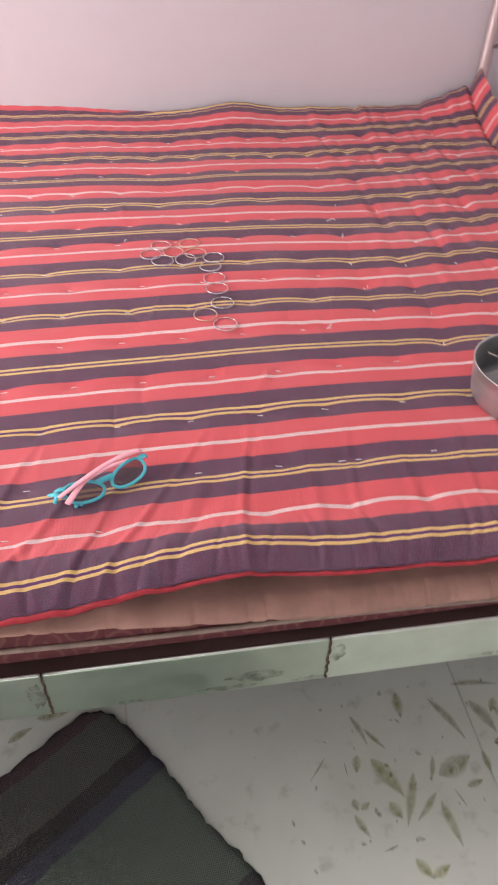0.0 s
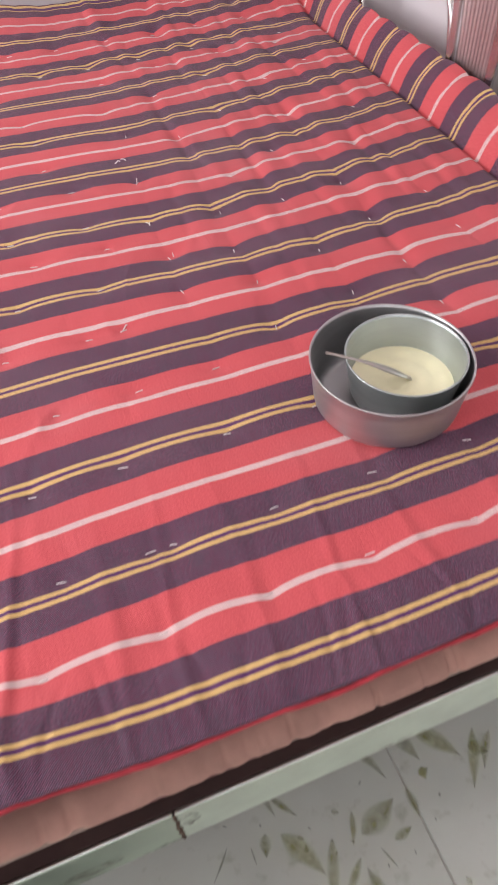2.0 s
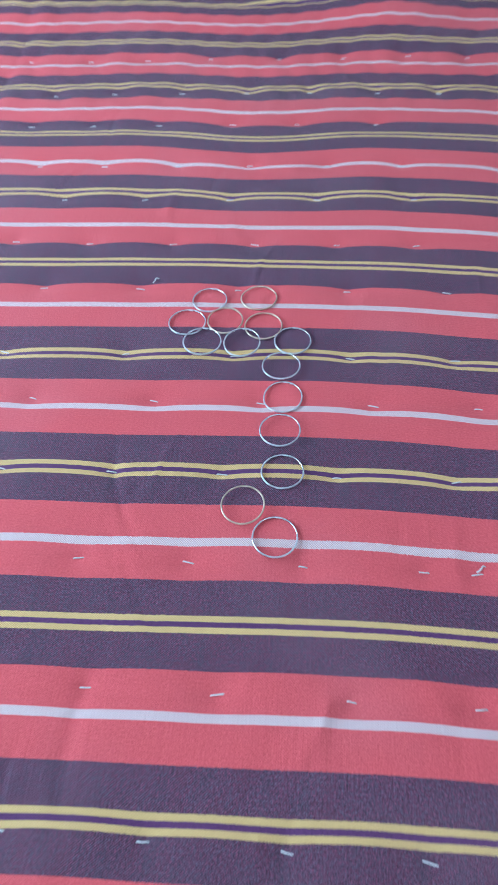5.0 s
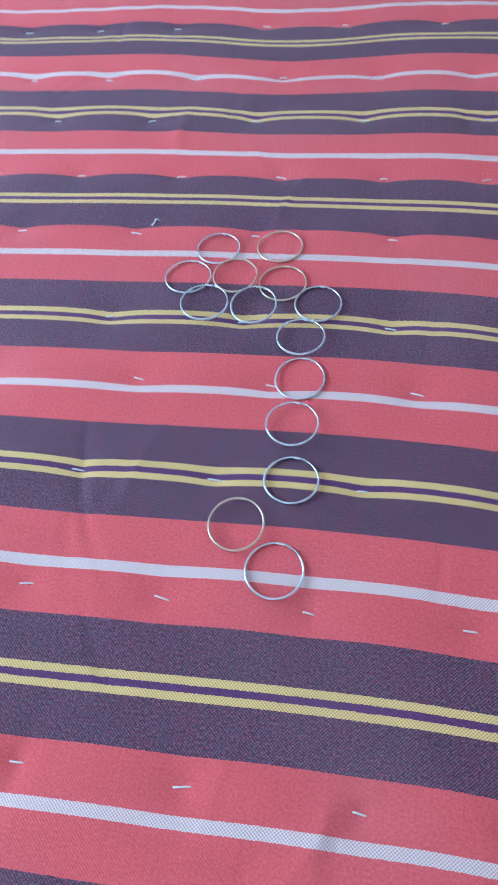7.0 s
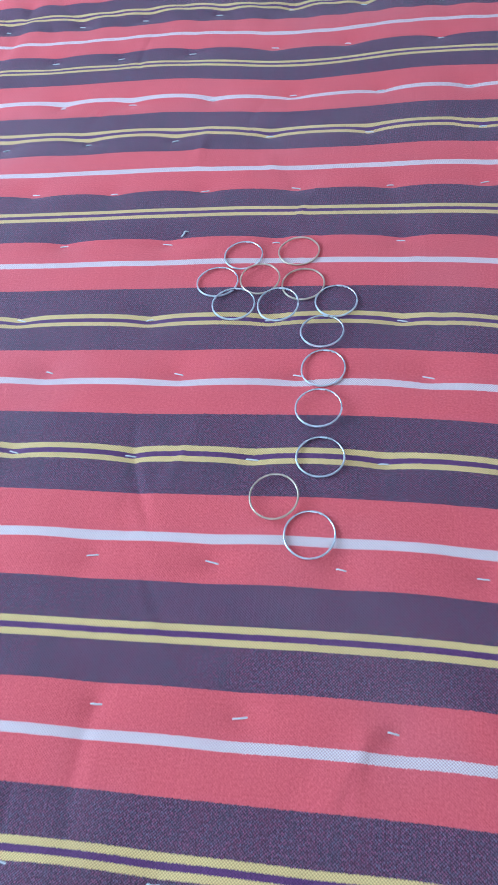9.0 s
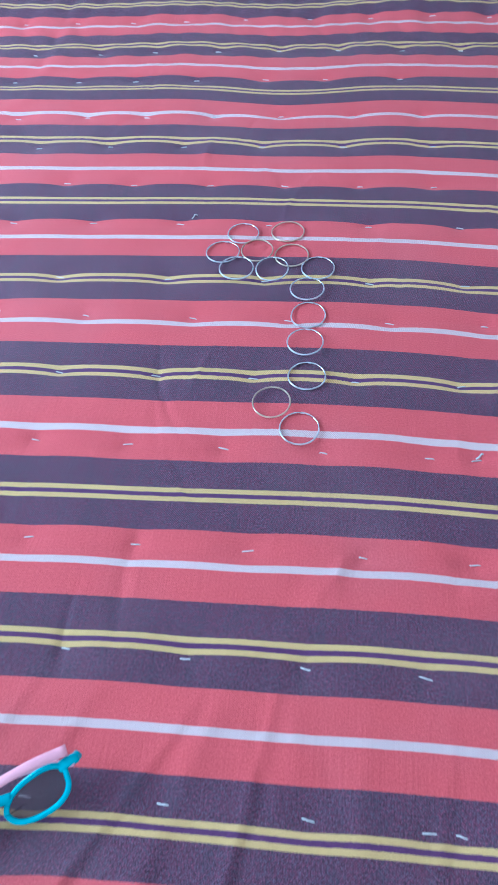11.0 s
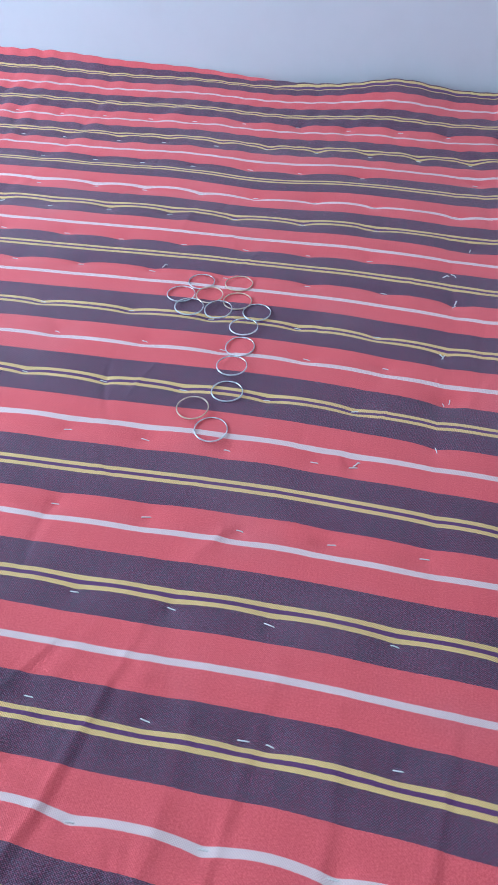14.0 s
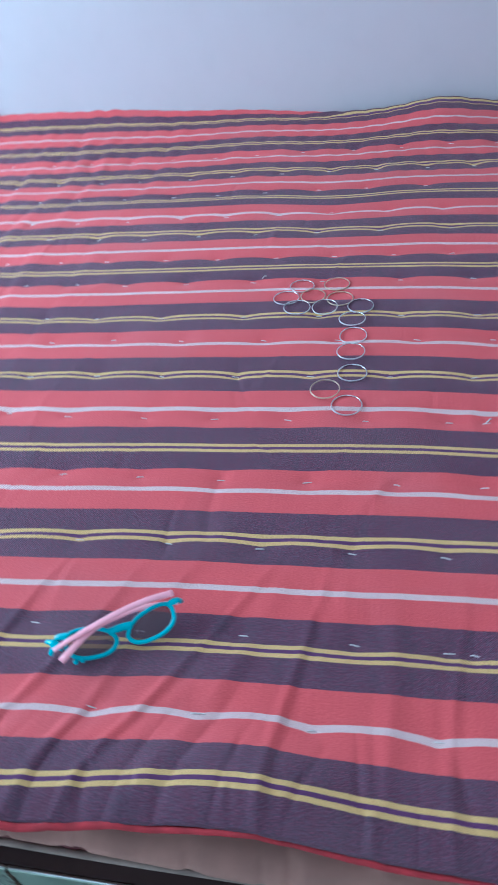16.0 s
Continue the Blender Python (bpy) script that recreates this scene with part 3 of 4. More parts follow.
def build_striped_mattress():
    top = thing("striped_mattress", "red and purple striped handloom cotton mattress, hand-stitched, lying on the bed", "mattress")
    nx, ny = 860, 480
    xs = np.linspace(XL, XR, nx)
    ks = np.linspace(STRIPE_K[0], STRIPE_K[-1], ny)
    X, K = np.meshgrid(xs, ks)
    cols = np.array([np.interp(xs, STATION, row) for row in STRIPE_Y])
    soft = np.ones(59) / 59
    cols = np.array([np.convolve(np.pad(c, 29, mode="edge"), soft, "valid") for c in cols])
    Y = np.array([np.interp(ks, STRIPE_K, cols[:, q]) for q in range(nx)]).T
    pad = np.pad(Y, ((7, 7), (0, 0)), mode="reflect", reflect_type="odd")
    Y = sum(pad[q:q + ny] for q in range(15)) / 15
    Yw = Y + 0.0028 * drift(2.1 * X + 3, 0.7 * Y) * np.clip((Y + 0.05) / 0.1, 0, 1)
    Yw = Yw - tug(X, Yw) * np.clip((1.76 - Yw) / 0.08, 0, 1)
    Z = cloth_z(X, Yw)
    flap = np.clip((-0.10 - X) / 0.6, 0, 1)
    Z = Z + 0.020 * flap * np.clip((K - 11.05) / 0.8, 0, 1)
    K = np.where(K > 11, 11 + (K - 11) * (0.08 + 0.46 * np.clip(flap * 5, 0, 1)), K)
    verts = np.stack([X, Yw, Z], -1).reshape(-1, 3)
    uvs = np.stack([X, K], -1).reshape(-1, 2)
    i = np.arange(ny - 1)[:, None] * nx + np.arange(nx - 1)[None, :]
    faces = np.stack([i, i + 1, i + nx + 1, i + nx], -1).reshape(-1, 4)
    V, F, U = verts.tolist(), faces.tolist(), uvs.tolist()

    # side walls and the underside
    def skirt(idx, off):
        base = len(V)
        for q in idx:
            v = V[q]
            V.append([v[0] + off[0], v[1] + off[1], v[2] + off[2]])
            U.append([U[q][0], U[q][1] + off[3]])
        return list(range(base, len(V)))

    front = list(range(nx))
    f1 = skirt(front, (0, 0.012, -0.005, -0.05))
    f2 = skirt(f1, (0, 0.012, -0.014, -0.1))
    f3 = skirt(f2, (0, 0.006, -0.020, -0.05))
    back = list(range((ny - 1) * nx, ny * nx))
    b1 = skirt(back, (0, 0.012, -0.02, 0.1))
    b2 = skirt(b1, (0, -0.01, -0.09, 0.4))
    left = list(range(0, ny * nx, nx))
    l1 = skirt(left, (-0.01, 0, -0.03, 0))
    right = list(range(nx - 1, ny * nx, nx))
    r1 = skirt(right, (0.004, 0, -0.05, 0))
    for a, b in ((f1, front), (f2, f1), (f3, f2), (back, b1), (b1, b2), (l1, left), (right, r1)):
        for q in range(len(a) - 1):
            F.append([a[q], a[q + 1], b[q + 1], b[q]])
    me = mesh_of("cover", V, F, CLOTH)
    lay = me.uv_layers.new(name="cloth")
    li = np.zeros(len(me.loops), dtype=np.int32)
    me.loops.foreach_get("vertex_index", li)
    lay.data.foreach_set("uv", np.array(U)[li].astype(np.float32).ravel())
    part("cover", me, top)
    # red piping on the front edge
    edge = [Vector(V[q]) + Vector((0, 0.004, -0.004)) for q in front[::3]]
    edge = [p - Vector((0, 0.0045 + 0.0012 * math.sin(37 * p.x), -0.001 * math.sin(51 * p.x))) for p in edge]
    part("piping", tube("piping", edge, [0.0030 + 0.0016 * float(np.clip((-0.12 - p.x) / 0.1, 0, 1)) for p in edge], PIPING, 7), top, "red cotton piping")
    # stitches
    variants = []
    for b in range(4):
        ln = (0.0065, 0.0075, 0.0085, 0.0055)[b]
        pts = [(-ln, 0, -0.0012), (-ln * 0.5, 0.0002 * b, 0.0003), (0, 0.0002 * (b - 1), 0.0005), (ln * 0.55, 0.0002, 0.0003), (ln, 0.0002 * (b - 2), -0.0010)]
        variants.append(tube("stitch", pts, 0.00074, THREAD, 5))
    h = 0.004
    SZ = cloth_z(SX, SY)
    GX = (cloth_z(SX + h, SY) - cloth_z(SX - h, SY)) / (2 * h)
    GY = (cloth_z(SX, SY + h) - cloth_z(SX, SY - h)) / (2 * h)
    for q, (x, y, turn) in enumerate(stitches):
        z, gx, gy = float(SZ[q]), float(GX[q]), float(GY[q])
        ob = part("stitch", variants[q % 4], top)
        ob.matrix_local = Matrix.Translation((x, y, z + 0.0006)) @ Euler((math.atan(gy), -math.atan(gx), turn)).to_matrix().to_4x4()
    # loose thread ends
    for x, y, a in ((0.163, 0.531, 0.5), (0.272, 0.770, 2.0), (0.288, 0.915, 1.0), (0.268, 0.985, 0.3), (-0.21, 0.937, 0.8), (0.29, 0.99, 2.4)):
        z = float(cloth_z(x, y))
        c, s = math.cos(a), math.sin(a)
        ctrl = [(x, y, z), (x + 0.004 * c, y + 0.004 * s, z + 0.002), (x + 0.008 * c - 0.002 * s, y + 0.008 * s + 0.002 * c, z + 0.0025), (x + 0.011 * c, y + 0.011 * s, z + 0.0008)]
        part("thread_end", tube("thread_end", smooth_path(ctrl, 4), 0.0009, THREAD, 5), top, "loose white thread end")
    return top


build_striped_mattress()


# ---------- the mattresses below ----------
def slab_mattress(name, label, zlo, zhi, yfront, bulge, material, pucker, seed, slump=0.0):
    ob = thing(name, label, "mattress")
    r = random.Random(seed)
    xs = np.linspace(-1.10, 0.94, 1100)
    low, high = zlo(xs), zhi(xs)
    amp = np.zeros_like(xs)
    for _ in range(95):
        c, w, h = r.uniform(-1.1, 0.93), r.uniform(0.0022, 0.007), r.uniform(0.3, 1.3)
        amp += h * np.exp(-((xs - c) / w) ** 2)
    amp = np.minimum(amp, 1.5)
    slow = 0.5 * np.sin(6 * xs + seed) + 0.5 * np.sin(15 * xs + 2 * seed)
    prof = []
    n = 12
    for i in range(n + 1):
        a = -math.pi / 2 + math.pi * i / n
        rise = 0.5 + 0.5 * math.sin(a)
        prof.append((-bulge * math.cos(a) + slump * rise ** 1.5, rise, math.cos(a)))
    V, F = [], []
    for q, x in enumerate(xs):
        zlo, zhi = low[q], high[q]
        V.append((x, 1.70, zlo))
        for dy, f, c in prof:
            y = yfront + dy + pucker * amp[q] * c * (0.05 + 0.95 * f) + 0.0015 * slow[q] * c
            V.append((x, y, zlo + f * (zhi - zlo) + 0.0015 * slow[q] * f))
        V.append((x, yfront + 0.14, zhi - 0.002))
        V.append((x, 1.70, zhi - 0.002))
    m = n + 4
    for q in range(len(xs) - 1):
        for s in range(m - 1):
            F.append((q * m + s, q * m + s + 1, (q + 1) * m + s + 1, (q + 1) * m + s)[::-1])
    F.append(tuple(range(m)))
    F.append(tuple((len(xs) - 1) * m + s for s in range(m))[::-1])
    part("body", mesh_of("body", V, F, material), ob)
    return ob


def seam(x):
    """Height at which the pink mattress meets the maroon one."""
    return 0.500 + 0.050 * np.clip((0.05 - x) / 0.45, 0, 1)


pink = slab_mattress("pink_mattress", "dusty pink cotton mattress with a puckered edge, under the striped one", seam, lambda x: 0.534 + 0.5 * (seam(x) - 0.5), -0.022, 0.021, PINK, 0.0085, 3, 0.012)
slab_mattress("maroon_mattress", "thin maroon printed mattress lying on the bed board", lambda x: 0.467 + 0 * x, lambda x: seam(x) + 0.004, -0.019, 0.010, MAROON, 0.002, 5)
edge = [(x, -0.0305 + 0.0015 * math.sin(7 * x), 0.5025 - 0.03 * (x + 0.1) + 0.0015 * math.sin(9 * x + 1)) for x in np.linspace(-1.1, 0.93, 90)]
part("piping", tube("piping", edge, 0.0038, PALE_EDGE, 8), pink, "pale cotton piping")

# ---------- the bed ----------
bed = thing("bed", "steel bed with a polished box rail and chromed tube headboard", "bed")
part("bed_board", bm_mesh("bed_board", box((-1.13, -0.0405, 0.436), (0.945, 1.69, 0.466), 0.002), BOARD), bed, "dark stained wooden bed board")
RY0, RY1, RZ0, RZ1 = -0.046, 0.0, 0.369, 0.468
seams = (-1.16, -0.344, 0.040, 0.95)
for q in range(3):
    m = RAIL_TILT_TONE if q == 1 else RAIL
    ob = part("rail_segment", bm_mesh("rail_segment", box((seams[q] + 0.001, RY0, RZ0), (seams[q + 1] - 0.001, -0.041, RZ1), 0.0022, 2), m), bed)
for q in range(3):
    pts = [(x, -0.0438, RZ1 + 0.0006) for x in np.linspace(seams[q] + 0.004, seams[q + 1] - 0.004, 12)]
    part("rail_lip", tube("rail_lip", pts, 0.0014, LIP, 8), bed, "bright polished top edge")
for x in seams[1:3]:
    r = random.Random(int(1000 * (x + 2)))
    pts = [(x + r.uniform(-0.0012, 0.0012), RY0 - 0.0004, RZ1 - 0.001 - 0.0055 * i) for i in range(18)]
    part("weld", tube("weld", pts, [r.uniform(0.0010, 0.0024) for _ in pts], WELD, 6), bed, "rough rusty weld seam")
tr = random.Random(21)
for x, z, wide, tall in ((0.054, 0.436, 0.011, 0.026), (-0.358, 0.420, 0.013, 0.034), (0.018, 0.377, 0.030, 0.006), (-0.10, 0.380, 0.055, 0.007), (-0.24, 0.376, 0.030, 0.005), (-0.06, 0.40, 0.045, 0.014), (0.30, 0.380, 0.050, 0.006)):
    rim = [(x + wide * math.cos(a) * tr.uniform(0.6, 1.1), RY0 - 0.0005, max(RZ0 + 0.002, min(RZ1 - 0.003, z + tall * math.sin(a) * tr.uniform(0.6, 1.1)))) for a in np.linspace(0, 2 * math.pi, 22, endpoint=False)]
    part("tarnish", mesh_of("tarnish", [(x, RY0 - 0.0005, z)] + rim, [(0, 1 + (q + 1) % 22, 1 + q) for q in range(22)], TARNISH, False), bed, "dull brownish tarnish on the rail")
part("back_rail", bm_mesh("back_rail", box((-1.15, 1.70, 0.37), (0.95, 1.74, 0.45), 0.004), RAIL), bed)
for x in (-1.15, 0.908):
    for y in (-0.044, 1.70):
        part("leg", bm_mesh("leg", box((x, y + 0.002, 0.0), (x + 0.04, y + 0.042, 0.368), 0.004), RAIL), bed)

# headboard of bent tubes
HX, MID = 0.972, 0.922
part("post", tube("post", [(0.957, 1.775, 0.0), (0.957, 1.775, 0.6), (HX, 1.762, 1.25)], 0.019, POST, 14), bed)
part("post", tube("post", [(HX, 0.03, 0.0), (HX, 0.03, 0.6), (HX, 0.03, 1.25)], 0.019, TUBE, 14), bed)
part("top_tube", tube("top_tube", smooth_path([(HX, 1.762, 1.25), (HX, 1.45, 1.36), (HX, 0.90, 1.42), (HX, 0.34, 1.36), (HX, 0.03, 1.25)], 10), 0.016, TUBE, 12), bed)
part("lower_tube", tube("lower_tube", [(HX, 1.762, 0.50), (HX, 0.03, 0.50)], 0.012, TUBE, 10), bed)
for i in range(11):
    q = (i - 5) / 5
    y = MID - q * 0.052
    g = 0.25 * q * abs(q)
    ctrl = [(HX, y, 0.50), (HX, y, 0.66), (HX, y - 0.020 * g, 0.74), (HX, y - 0.075 * g, 0.84), (HX, y - 0.13 * g - 0.01 * q, 1.0), (HX, y - 0.20 * g - 0.06 * q, 1.2), (HX, y - 0.24 * g - 0.13 * q, 1.36)]
    part("fan_tube", tube("fan_tube", smooth_path(ctrl, 6), 0.0062, FAN, 10), bed)
for s in (1, -1):
    for reach, rise, base in ((0.0, 0.0, 0.066), (0.05, 0.13, 0.063), (0.08, 0.27, 0.060)):
        y = MID + s * base
        ctrl = [(HX - 0.012, y, 0.50), (HX - 0.012, y, 0.62), (HX - 0.012, y + s * 0.020, 0.735 + rise * 0.6), (HX - 0.012, y + s * (0.062 + 0.4 * reach), 0.787 + rise), (HX - 0.012, y + s * (0.125 + 0.7 * reach), 0.800 + rise),
                (HX - 0.012, y + s * (0.185 + reach), 0.775 + rise), (HX - 0.012, y + s * (0.214 + reach), 0.728 + rise)]
        curl = part("curled_tube", tube("curled_tube", smooth_path(ctrl, 7), 0.0062, TUBE, 10), bed)
        part("ball_end", ball("ball_end", ctrl[-1], 0.0115, TUBE), curl)
    ctrl = [(HX, MID + s * 0.46, 0.50), (HX, MID + s * 0.46, 0.665), (HX, MID + s * 0.56, 0.748)]
    side = part("side_tube", tube("side_tube", smooth_path(ctrl, 6), 0.0060, TUBE, 10), bed)
    part("ball_end", ball("ball_end", ctrl[-1], 0.008, TUBE), side)
    part("side_tube", tube("side_tube", [(HX, MID + s * 0.56, 0.748), (HX, MID + s * 0.42, 0.80), (HX, MID + s * 0.26, 0.92), (HX, MID + s * 0.20, 1.10)], 0.0060, TUBE, 10), bed)
    for z in (0.80, 0.90):
        part("side_tube", tube("side_tube", [(HX, MID + s * 0.836, z), (HX, MID + s * 0.76, z + 0.025), (HX, MID + s * 0.68, z + 0.09)], 0.0062, TUBE, 10), bed)
# foot end
FX = -1.19
part("post", tube("post", [(FX, 1.75, 0.0), (FX, 1.75, 0.70)], 0.022, TUBE, 14), bed)
part("post", tube("post", [(FX, 0.0, 0.0), (FX, 0.0, 0.62)], 0.022, TUBE, 14), bed)
part("post_cap", ball("post_cap", (FX, 1.75, 0.705), 0.030, TUBE), bed)
part("post_cap", ball("post_cap", (FX, 0.0, 0.625), 0.030, TUBE), bed)
part("lower_tube", tube("lower_tube", [(FX, 1.75, 0.46), (FX, 0.0, 0.46)], 0.014, TUBE, 10), bed)


# ---------- bowls ----------
def bowl_profile(rb, rt, h, th):
    out = [(0.0, 0.0), (rb * 0.86, 0.0), (rb * 0.95, 0.002), (rb * 0.995, 0.008)]
    out += [(rb + (rt - rb) * f, 0.008 + (h - 0.010) * f) for f in (0.1, 0.35, 0.7, 1.0)]
    out += [(rt + 0.0012, h - 0.001), (rt + 0.0006, h), (rt - th, h - 0.0008)]
    out += [(rb + (rt - rb) * f - th, 0.009 + (h - 0.011) * f) for f in (0.95, 0.6, 0.3, 0.08)]
    out += [(rb * 0.94 - th, 0.0035), (rb * 0.85, 0.0014), (0.0, 0.0014)]
    return out


bx, by = 0.427, 0.266
zb = float(cloth_z(bx, by)) + 0.001
outer = thing("steel_bowl", "large brushed steel bowl standing on the striped mattress", "bowl", "nested bowls", at=(bx, by, zb))
part("shell", lathe("shell", bowl_profile(0.088, 0.0945, 0.068, 0.0014), BOWL, 96), outer)
inner = thing("steel_bowl", "smaller steel bowl with creamy batter, set inside a larger bowl", "bowl", "nested bowls", at=(bx + 0.019, by - 0.001, zb + 0.0035))
part("shell", lathe("shell", bowl_profile(0.062, 0.0705, 0.063, 0.0012), INNER_BOWL, 96), inner)
bv = [(0.0, 0.0182)]
for r in np.linspace(0.006, 0.0622, 12):
    bv.append((r, 0.018 + 0.0008 * math.sin(260 * r) + 0.0010 * max(0, (r - 0.058) / 0.006)))
part("batter", lathe("batter", bv, BATTER, 64), inner, "pale creamy yellow batter")
spoon = thing("spoon", "small steel spoon resting in the bowl of batter", "spoon", at=(0, 0, 0))
s0, s1 = Vector((bx + 0.030, by - 0.004, zb + 0.023)), Vector((bx - 0.075, by + 0.020, zb + 0.083))
hp = [s0.lerp(s1, f) + Vector((0, 0, 0.004 * math.sin(3.14 * f))) for f in np.linspace(0, 1, 14)]
part("handle", tube("handle", hp, [0.0028 + 0.0036 * math.exp(-((i - 3.5) / 3.0) ** 2) for i in range(14)], SPOON, 8, flat=0.30), spoon)
bm = bmesh.new()
bmesh.ops.create_uvsphere(bm, u_segments=18, v_segments=10, radius=1.0)
for v in bm.verts:
    v.co = Vector((v.co.x * 0.019, v.co.y * 0.0125, (v.co.z if v.co.z < 0 else v.co.z * 0.25) * 0.005))
    v.co = Matrix.Rotation(-0.22, 3, 'Z') @ v.co + s0 + Vector((0.010, -0.003, -0.0052))
part("scoop", bm_mesh("scoop", bm, SPOON, True), spoon)

# ---------- bangles in a row ----------
BANGLES = ((-0.129, 0.900, 0), (-0.066, 0.906, 1), (-0.153, 0.857, 0), (-0.105, 0.859, 1), (-0.057, 0.853, 1), (-0.130, 0.822, 2), (-0.081, 0.820, 2),
           (-0.020, 0.828, 0), (-0.032, 0.784, 0), (-0.028, 0.738, 0), (-0.029, 0.687, 0), (-0.024, 0.634, 2), (-0.062, 0.590, 1), (-0.028, 0.556, 0))
lift = (0, 0, 0, 0.0026, 0, 0.0026, 0.0052, 0, 0.0024, 0, 0.0024, 0, 0.0024, 0)
for q, (x, y, kind) in enumerate(BANGLES):
    rr = (0.0225 if q < 7 or q in (9, 12) else 0.0215) + 0.0004 * ((q * 5) % 3 - 1)
    ox = 1.0 + 0.02 * ((q * 7) % 3 - 1)
    z = float(np.mean(cloth_z(np.array([x - rr, x + rr, x, x]), np.array([y, y, y - rr, y + rr])))) + 0.0022 + lift[q]
    pts = []
    for a in np.linspace(0, 2 * math.pi, 56, endpoint=False):
        px, py = rr * ox * math.cos(a), rr / ox * math.sin(a)
        pts.append((px, py, float(cloth_z(x + px, y + py)) * 0.5 + z * 0.5 - z + 0.0010 + 0.5 * lift[q]))
    me = tube("bangle", pts, 0.00098, (SILVER, GILT, SILVER)[kind], 8, closed=True, flat=1.25)
    ob = new("bangle", me)
    ob.matrix_world = pose(x, y, z)
    tagged(ob, ("thin silver bangle lying on the striped cloth", "thin worn gilt bangle lying on the striped cloth", "thin dull silver bangle lying on the striped cloth")[kind], "bangle", "bangles laid in a line")

# ---------- sunglasses ----------
gx, gy = -0.243, 0.151
gz = float(cloth_z(gx, gy))
glasses = thing("sunglasses", "child's turquoise sunglasses with folded pink temples, dark lenses", "sunglasses", at=(gx, gy, gz), rz=26.0)
TILT = radians(24)


def on_front(x, y, lift=0.0):
    """A place on the tilted front: x along it, y up it."""
    return (x, y * math.cos(TILT) - lift * math.sin(TILT), 0.013 + y * math.sin(TILT) + lift * math.cos(TILT) + 0.004 * (abs(x) / 0.07) ** 2)


def rim_shape(s, grow=0.0, n=40):
    out = []
    for i in range(n):
        a = 2 * math.pi * i / n
        c, w = math.cos(a), math.sin(a)
        rx, ry = 0.0258 + grow, 0.0148 + grow
        x = s * 0.0325 + rx * math.copysign(abs(c) ** 0.85, c)
        y = ry * math.copysign(abs(w) ** 0.9, w) + 0.006 * (x * s - 0.0325) / 0.026 * (1 if w > 0 else 0.4)
        out.append((x, y))
    return out


for s in (-1, 1):
    rim = part("rim", tube("rim", [on_front(x, y) for x, y in rim_shape(s, 0.0006)], 0.0024, TEAL, 10, closed=True), glasses, "turquoise plastic rim")
    sh = rim_shape(s, 0.0)
    V = [on_front(s * 0.0325, 0.0, 0.0022)]
    for f in (0.5, 1.0):
        V += [on_front(s * 0.0325 + (x - s * 0.0325) * f, y * f, 0.0022 * (1 - f * f)) for x, y in sh]
    n = len(sh)
    F = [(0, 1 + i, 1 + (i + 1) % n) for i in range(n)] + [(1 + i, 1 + n + i, 1 + n + (i + 1) % n, 1 + (i + 1) % n) for i in range(n)]
    part("lens", mesh_of("lens", V, F, LENS), rim, "dark tinted lens")
    ctrl = [on_front(s * 0.054, 0.013), on_front(s * 0.061, 0.015, -0.001), on_front(s * 0.067, 0.015, -0.004), on_front(s * 0.0695, 0.016, -0.012)]
    part("end_piece", tube("end_piece", smooth_path(ctrl, 5), [0.0045] * 12 + [0.004] * 4, TEAL, 8, flat=0.6), glasses, "turquoise hinge end piece")
curl = smooth_path([(-0.062, 0.000, 0.020), (-0.070, 0.003, 0.022), (-0.076, 0.000, 0.016)], 5)
part("arm_end", tube("arm_end", curl, 0.0032, TEAL, 8, flat=0.7), glasses, "turquoise curled arm end")
part("arm_end", tube("arm_end", smooth_path([(-0.066, 0.003, 0.021), (-0.072, 0.010, 0.022), (-0.079, 0.015, 0.020)], 5), [0.0044] * 6 + [0.0030] * 4 + [0.0016], TEAL, 8, flat=0.6), glasses, "turquoise curled arm end")
for x in (-0.052, -0.045):
    part("hinge_knob", ball("hinge_knob", on_front(x, -0.0150, 0.0005), 0.0030, TEAL), glasses, "small turquoise hinge knob")
part("bridge", tube("bridge", smooth_path([on_front(-0.0125, 0.006), on_front(-0.004, 0.0065, 0.001), on_front(0.004, 0.0065, 0.001), on_front(0.0125, 0.006)], 5), 0.0042, TEAL, 8), glasses, "turquoise nose bridge")
for ctrl in (((-0.070, -0.004, 0.027), (-0.040, 0.004, 0.030), (0.0, 0.0125, 0.033), (0.034, 0.019, 0.031), (0.064, 0.022, 0.026)),
             ((0.067, 0.012, 0.020), (0.03, 0.020, 0.020), (0.0, 0.017, 0.022), (-0.030, 0.006, 0.0265), (-0.064, -0.018, 0.0245))):
    path = smooth_path(ctrl, 7)
    part("temple", tube("temple", path, [0.0032 + 0.0014 * (i / (len(path) - 1)) for i in range(len(path))], PINKP, 10, flat=0.45), glasses, "pink plastic temple")

# ---------- rug ----------
rug = thing("rug", "dark green and black woven rug with ragged border on floor", "rug", at=(-0.324, 0.177, 0.0), rz=180 + 35.6)
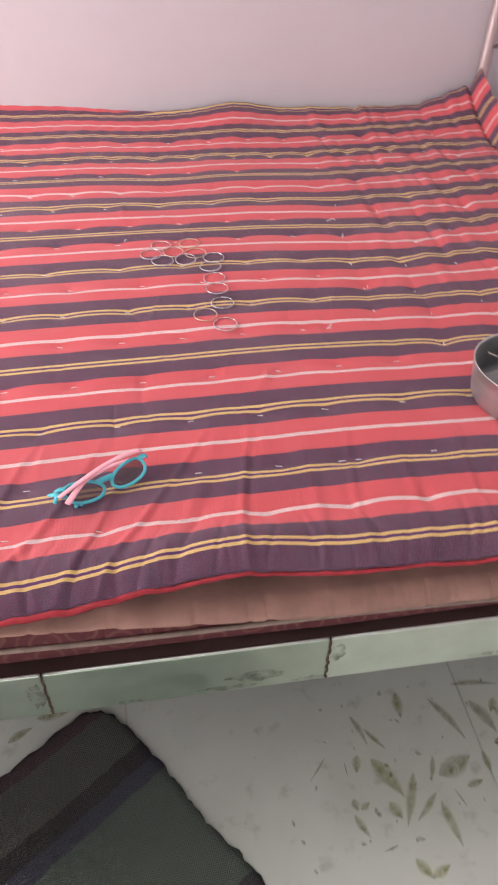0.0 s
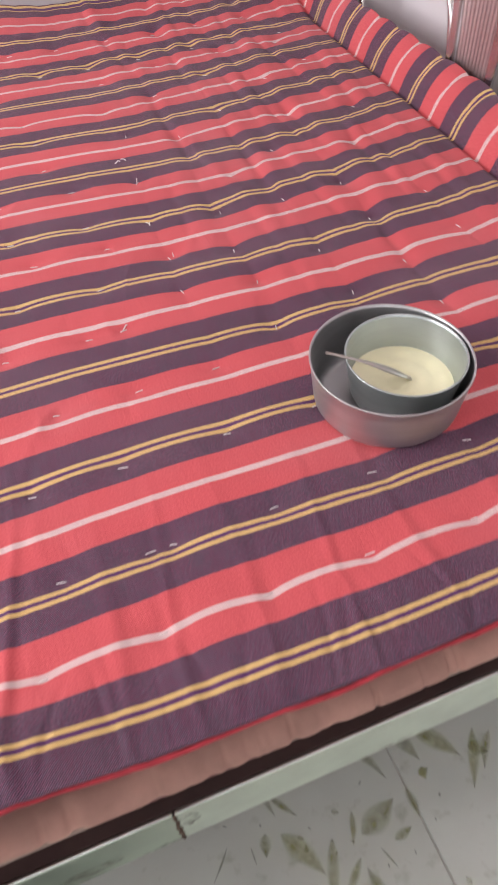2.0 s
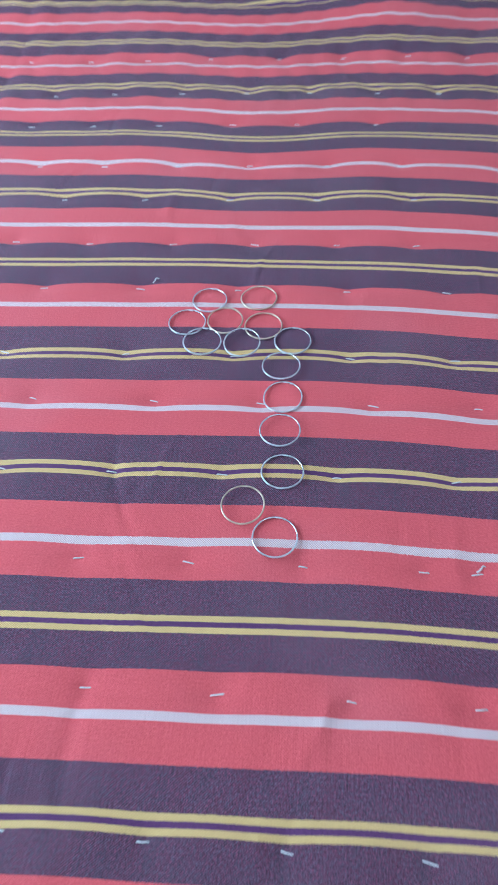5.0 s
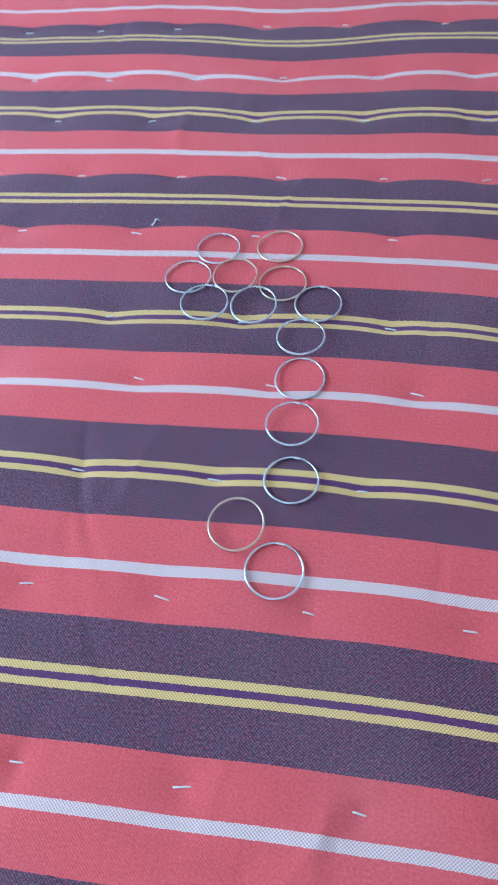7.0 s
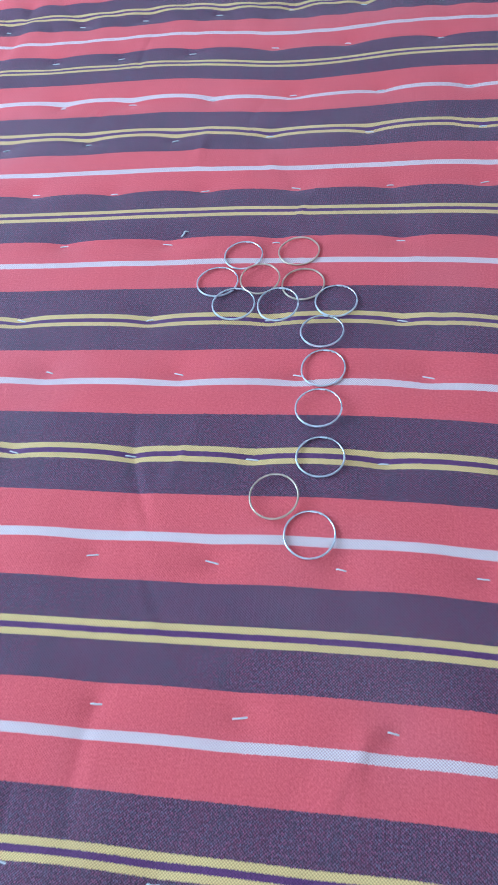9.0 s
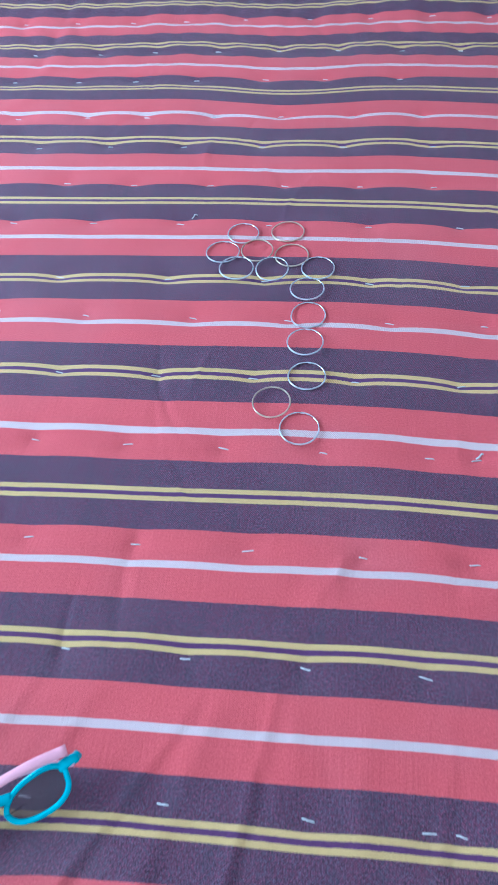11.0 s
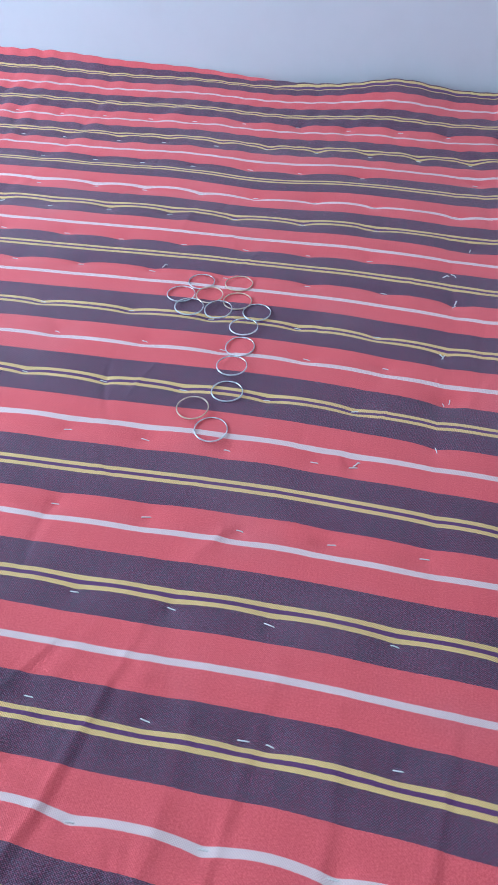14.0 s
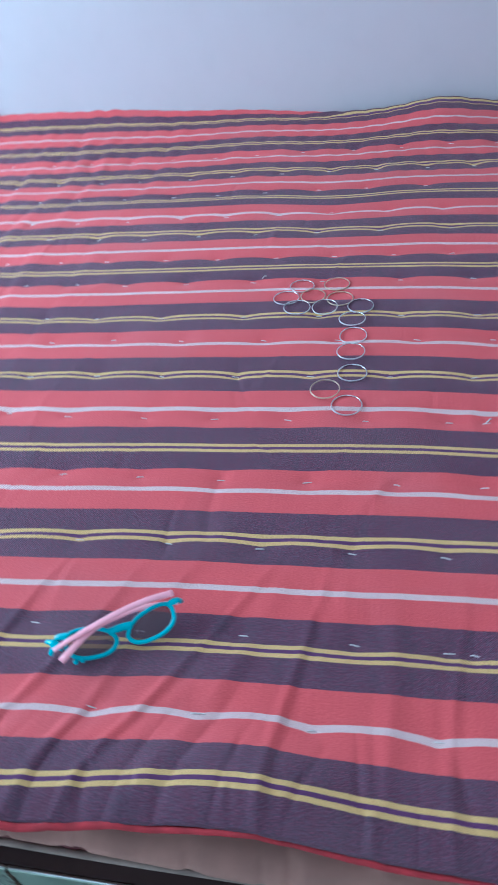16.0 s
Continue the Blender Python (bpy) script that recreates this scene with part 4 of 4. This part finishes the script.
# local x runs along the bands, local y across them
r = random.Random(4)
nx, ny = 70, 110
W, L = 0.62, 0.95
V, F = [], []
jl = [0.0024 * math.sin(i * 1.1) + 0.003 * math.sin(i * 0.23) + r.uniform(-0.0026, 0.0026) for i in range(ny)]
jt = [0.0014 * math.sin(i * 0.9) + r.uniform(-0.0015, 0.0015) for i in range(nx)]
for j in range(ny):
    for i in range(nx):
        fx, fy = i / (nx - 1), j / (ny - 1)
        x = fx * W + (jl[j] if i == 0 else 0)
        y = fy * L + (jt[i] if j == 0 else 0)
        rim = min(1, min(fx, 1 - fx, fy, 1 - fy) / 0.012)
        if fx < 0.08 and fy < 0.06:
            x += 0.020 * (0.06 - fy) / 0.06 * (1 - fx / 0.08)
            y += 0.020 * (0.08 - fx) / 0.08 * (1 - fy / 0.06)
        V.append((x, y, 0.003 + 0.006 * rim + 0.0015 * math.sin(23 * x + 9 * y) + r.uniform(-0.0005, 0.0005)))
for j in range(ny - 1):
    for i in range(nx - 1):
        F.append((j * nx + i, j * nx + i + 1, (j + 1) * nx + i + 1, (j + 1) * nx + i))
base = len(V)
V += [(x, y, 0.0012) for x, y, z in V[:base]]
rimidx = list(range(nx)) + [j * nx + nx - 1 for j in range(1, ny)] + [(ny - 1) * nx + i for i in range(nx - 2, -1, -1)] + [j * nx for j in range(ny - 2, 0, -1)]
for q in range(len(rimidx)):
    a, b = rimidx[q], rimidx[(q + 1) % len(rimidx)]
    F.append((a, a + base, b + base, b))
part("weave", mesh_of("weave", V, F, RUG), rug)


# ---------- floor tiles and their leaf print ----------
def leaf_mesh(length, width, bend):
    n = 12
    V, F = [], []
    for i in range(n + 1):
        f = i / n
        w = width * math.sin(math.pi * f ** 0.8) * 0.5 + 0.0004
        c = bend * math.sin(math.pi * f)
        V += [(f * length, c - w, 0), (f * length, c, 0), (f * length, c + w, 0)]
    for i in range(n):
        F += [(3 * i, 3 * i + 3, 3 * i + 4, 3 * i + 1), (3 * i + 1, 3 * i + 4, 3 * i + 5, 3 * i + 2)]
    me = mesh_of("leaf_print", V, F, LEAF, False)
    lay = me.uv_layers.new(name="leaf")
    for q, loop in enumerate(me.loops):
        lay.data[q].uv = (loop.vertex_index // 3 / n, loop.vertex_index % 3 - 1)
    return me


TS = 0.66
tile_me = bm_mesh("tile", box((0.0012, 0.0012, -0.012), (TS - 0.0012, TS - 0.0012, 0.0), 0.0012, 1), TILE)
tiles = {}
for i in range(-5, 2):
    for j in range(-5, 4):
        x, y = 0.380 + i * TS, 0.360 + j * TS
        if x + TS < X0 or x > X1 or y + TS < Y0 or y > Y1:
            continue
        ob = part("tile", tile_me, floor)
        u, v = max(x, X0), max(y, Y0)
        ob.location = (u, v, 0.0)
        ob.scale = ((min(x + TS, X1) - u) / TS, (min(y + TS, Y1) - v) / TS, 1)
        tiles[(i, j)] = ob
# place on the floor, turn, length, width
SPRIG = ((0.165, -0.015, -60, 0.087, 0.034), (0.237, -0.050, -114, 0.096, 0.021), (0.267, -0.089, -139, 0.065, 0.015), (0.269, -0.105, -81, 0.079, 0.020),
         (0.143, -0.005, -106, 0.033, 0.020), (0.251, 0.106, -94, 0.054, 0.024), (0.310, 0.086, -63, 0.103, 0.020), (0.111, -0.106, -65, 0.044, 0.016))
BLOTCH = ((0.282, -0.063, 22, 0.076, 0.042), (0.178, -0.094, -62, 0.034, 0.026), (0.116, -0.080, -79, 0.021, 0.018), (0.125, -0.099, 28, 0.021, 0.015), (0.194, -0.188, -56, 0.042, 0.022), (0.215, -0.218, 22, 0.038, 0.019),
          (0.169, 0.042, -54, 0.053, 0.012), (0.148, 0.071, -72, 0.063, 0.013), (0.282, -0.027, -113, 0.047, 0.012), (0.326, -0.088, 12, 0.034, 0.017))
# twigs and small marks; the one at (0.366, 0.107) is painted shade
TWIG_AND_SHADE = ((0.082, -0.001, -133, 0.051, 0.004), (0.116, -0.015, -90, 0.024, 0.003), (0.301, -0.089, -70, 0.035, 0.004), (0.110, -0.152, -18, 0.011, 0.008), (0.151, -0.099, -82, 0.016, 0.009),
        (0.173, -0.163, -167, 0.026, 0.005), (0.204, -0.159, -9, 0.018, 0.010), (0.366, 0.107, -7, 0.097, 0.014), (0.390, 0.069, -66, 0.077, 0.029), (-0.45, 0.150, 10, 0.07, 0.03), (-0.50, 0.110, 30, 0.05, 0.02))
lr = random.Random(12)
spray = list(SPRIG + BLOTCH + TWIG_AND_SHADE)
# the sprig again, fainter, further along, and specks between
spray += [(x + 0.29 + lr.gauss(0, 0.015), y + 0.06 + lr.gauss(0, 0.015), a + lr.uniform(-25, 25), l, w) for x, y, a, l, w in SPRIG + BLOTCH[:4]]
for _ in range(34):
    ln = lr.uniform(0.005, 0.013)
    spray.append((lr.uniform(0.0, 0.45), lr.uniform(-0.24, 0.12), lr.uniform(0, 360), ln, ln * lr.uniform(0.4, 0.9)))
for x, y, a, ln, wd in spray:
    home = tiles[(math.floor((x - 0.380) / TS), math.floor((y - 0.360) / TS))]
    ob = part("leaf_print", leaf_mesh(ln, wd, lr.uniform(-0.04, 0.05) * ln), home)
    ob.matrix_local = pose(x - home.location.x, y - home.location.y, 0.0008 + 0.00004 * lr.randrange(40), 0, 0, a)
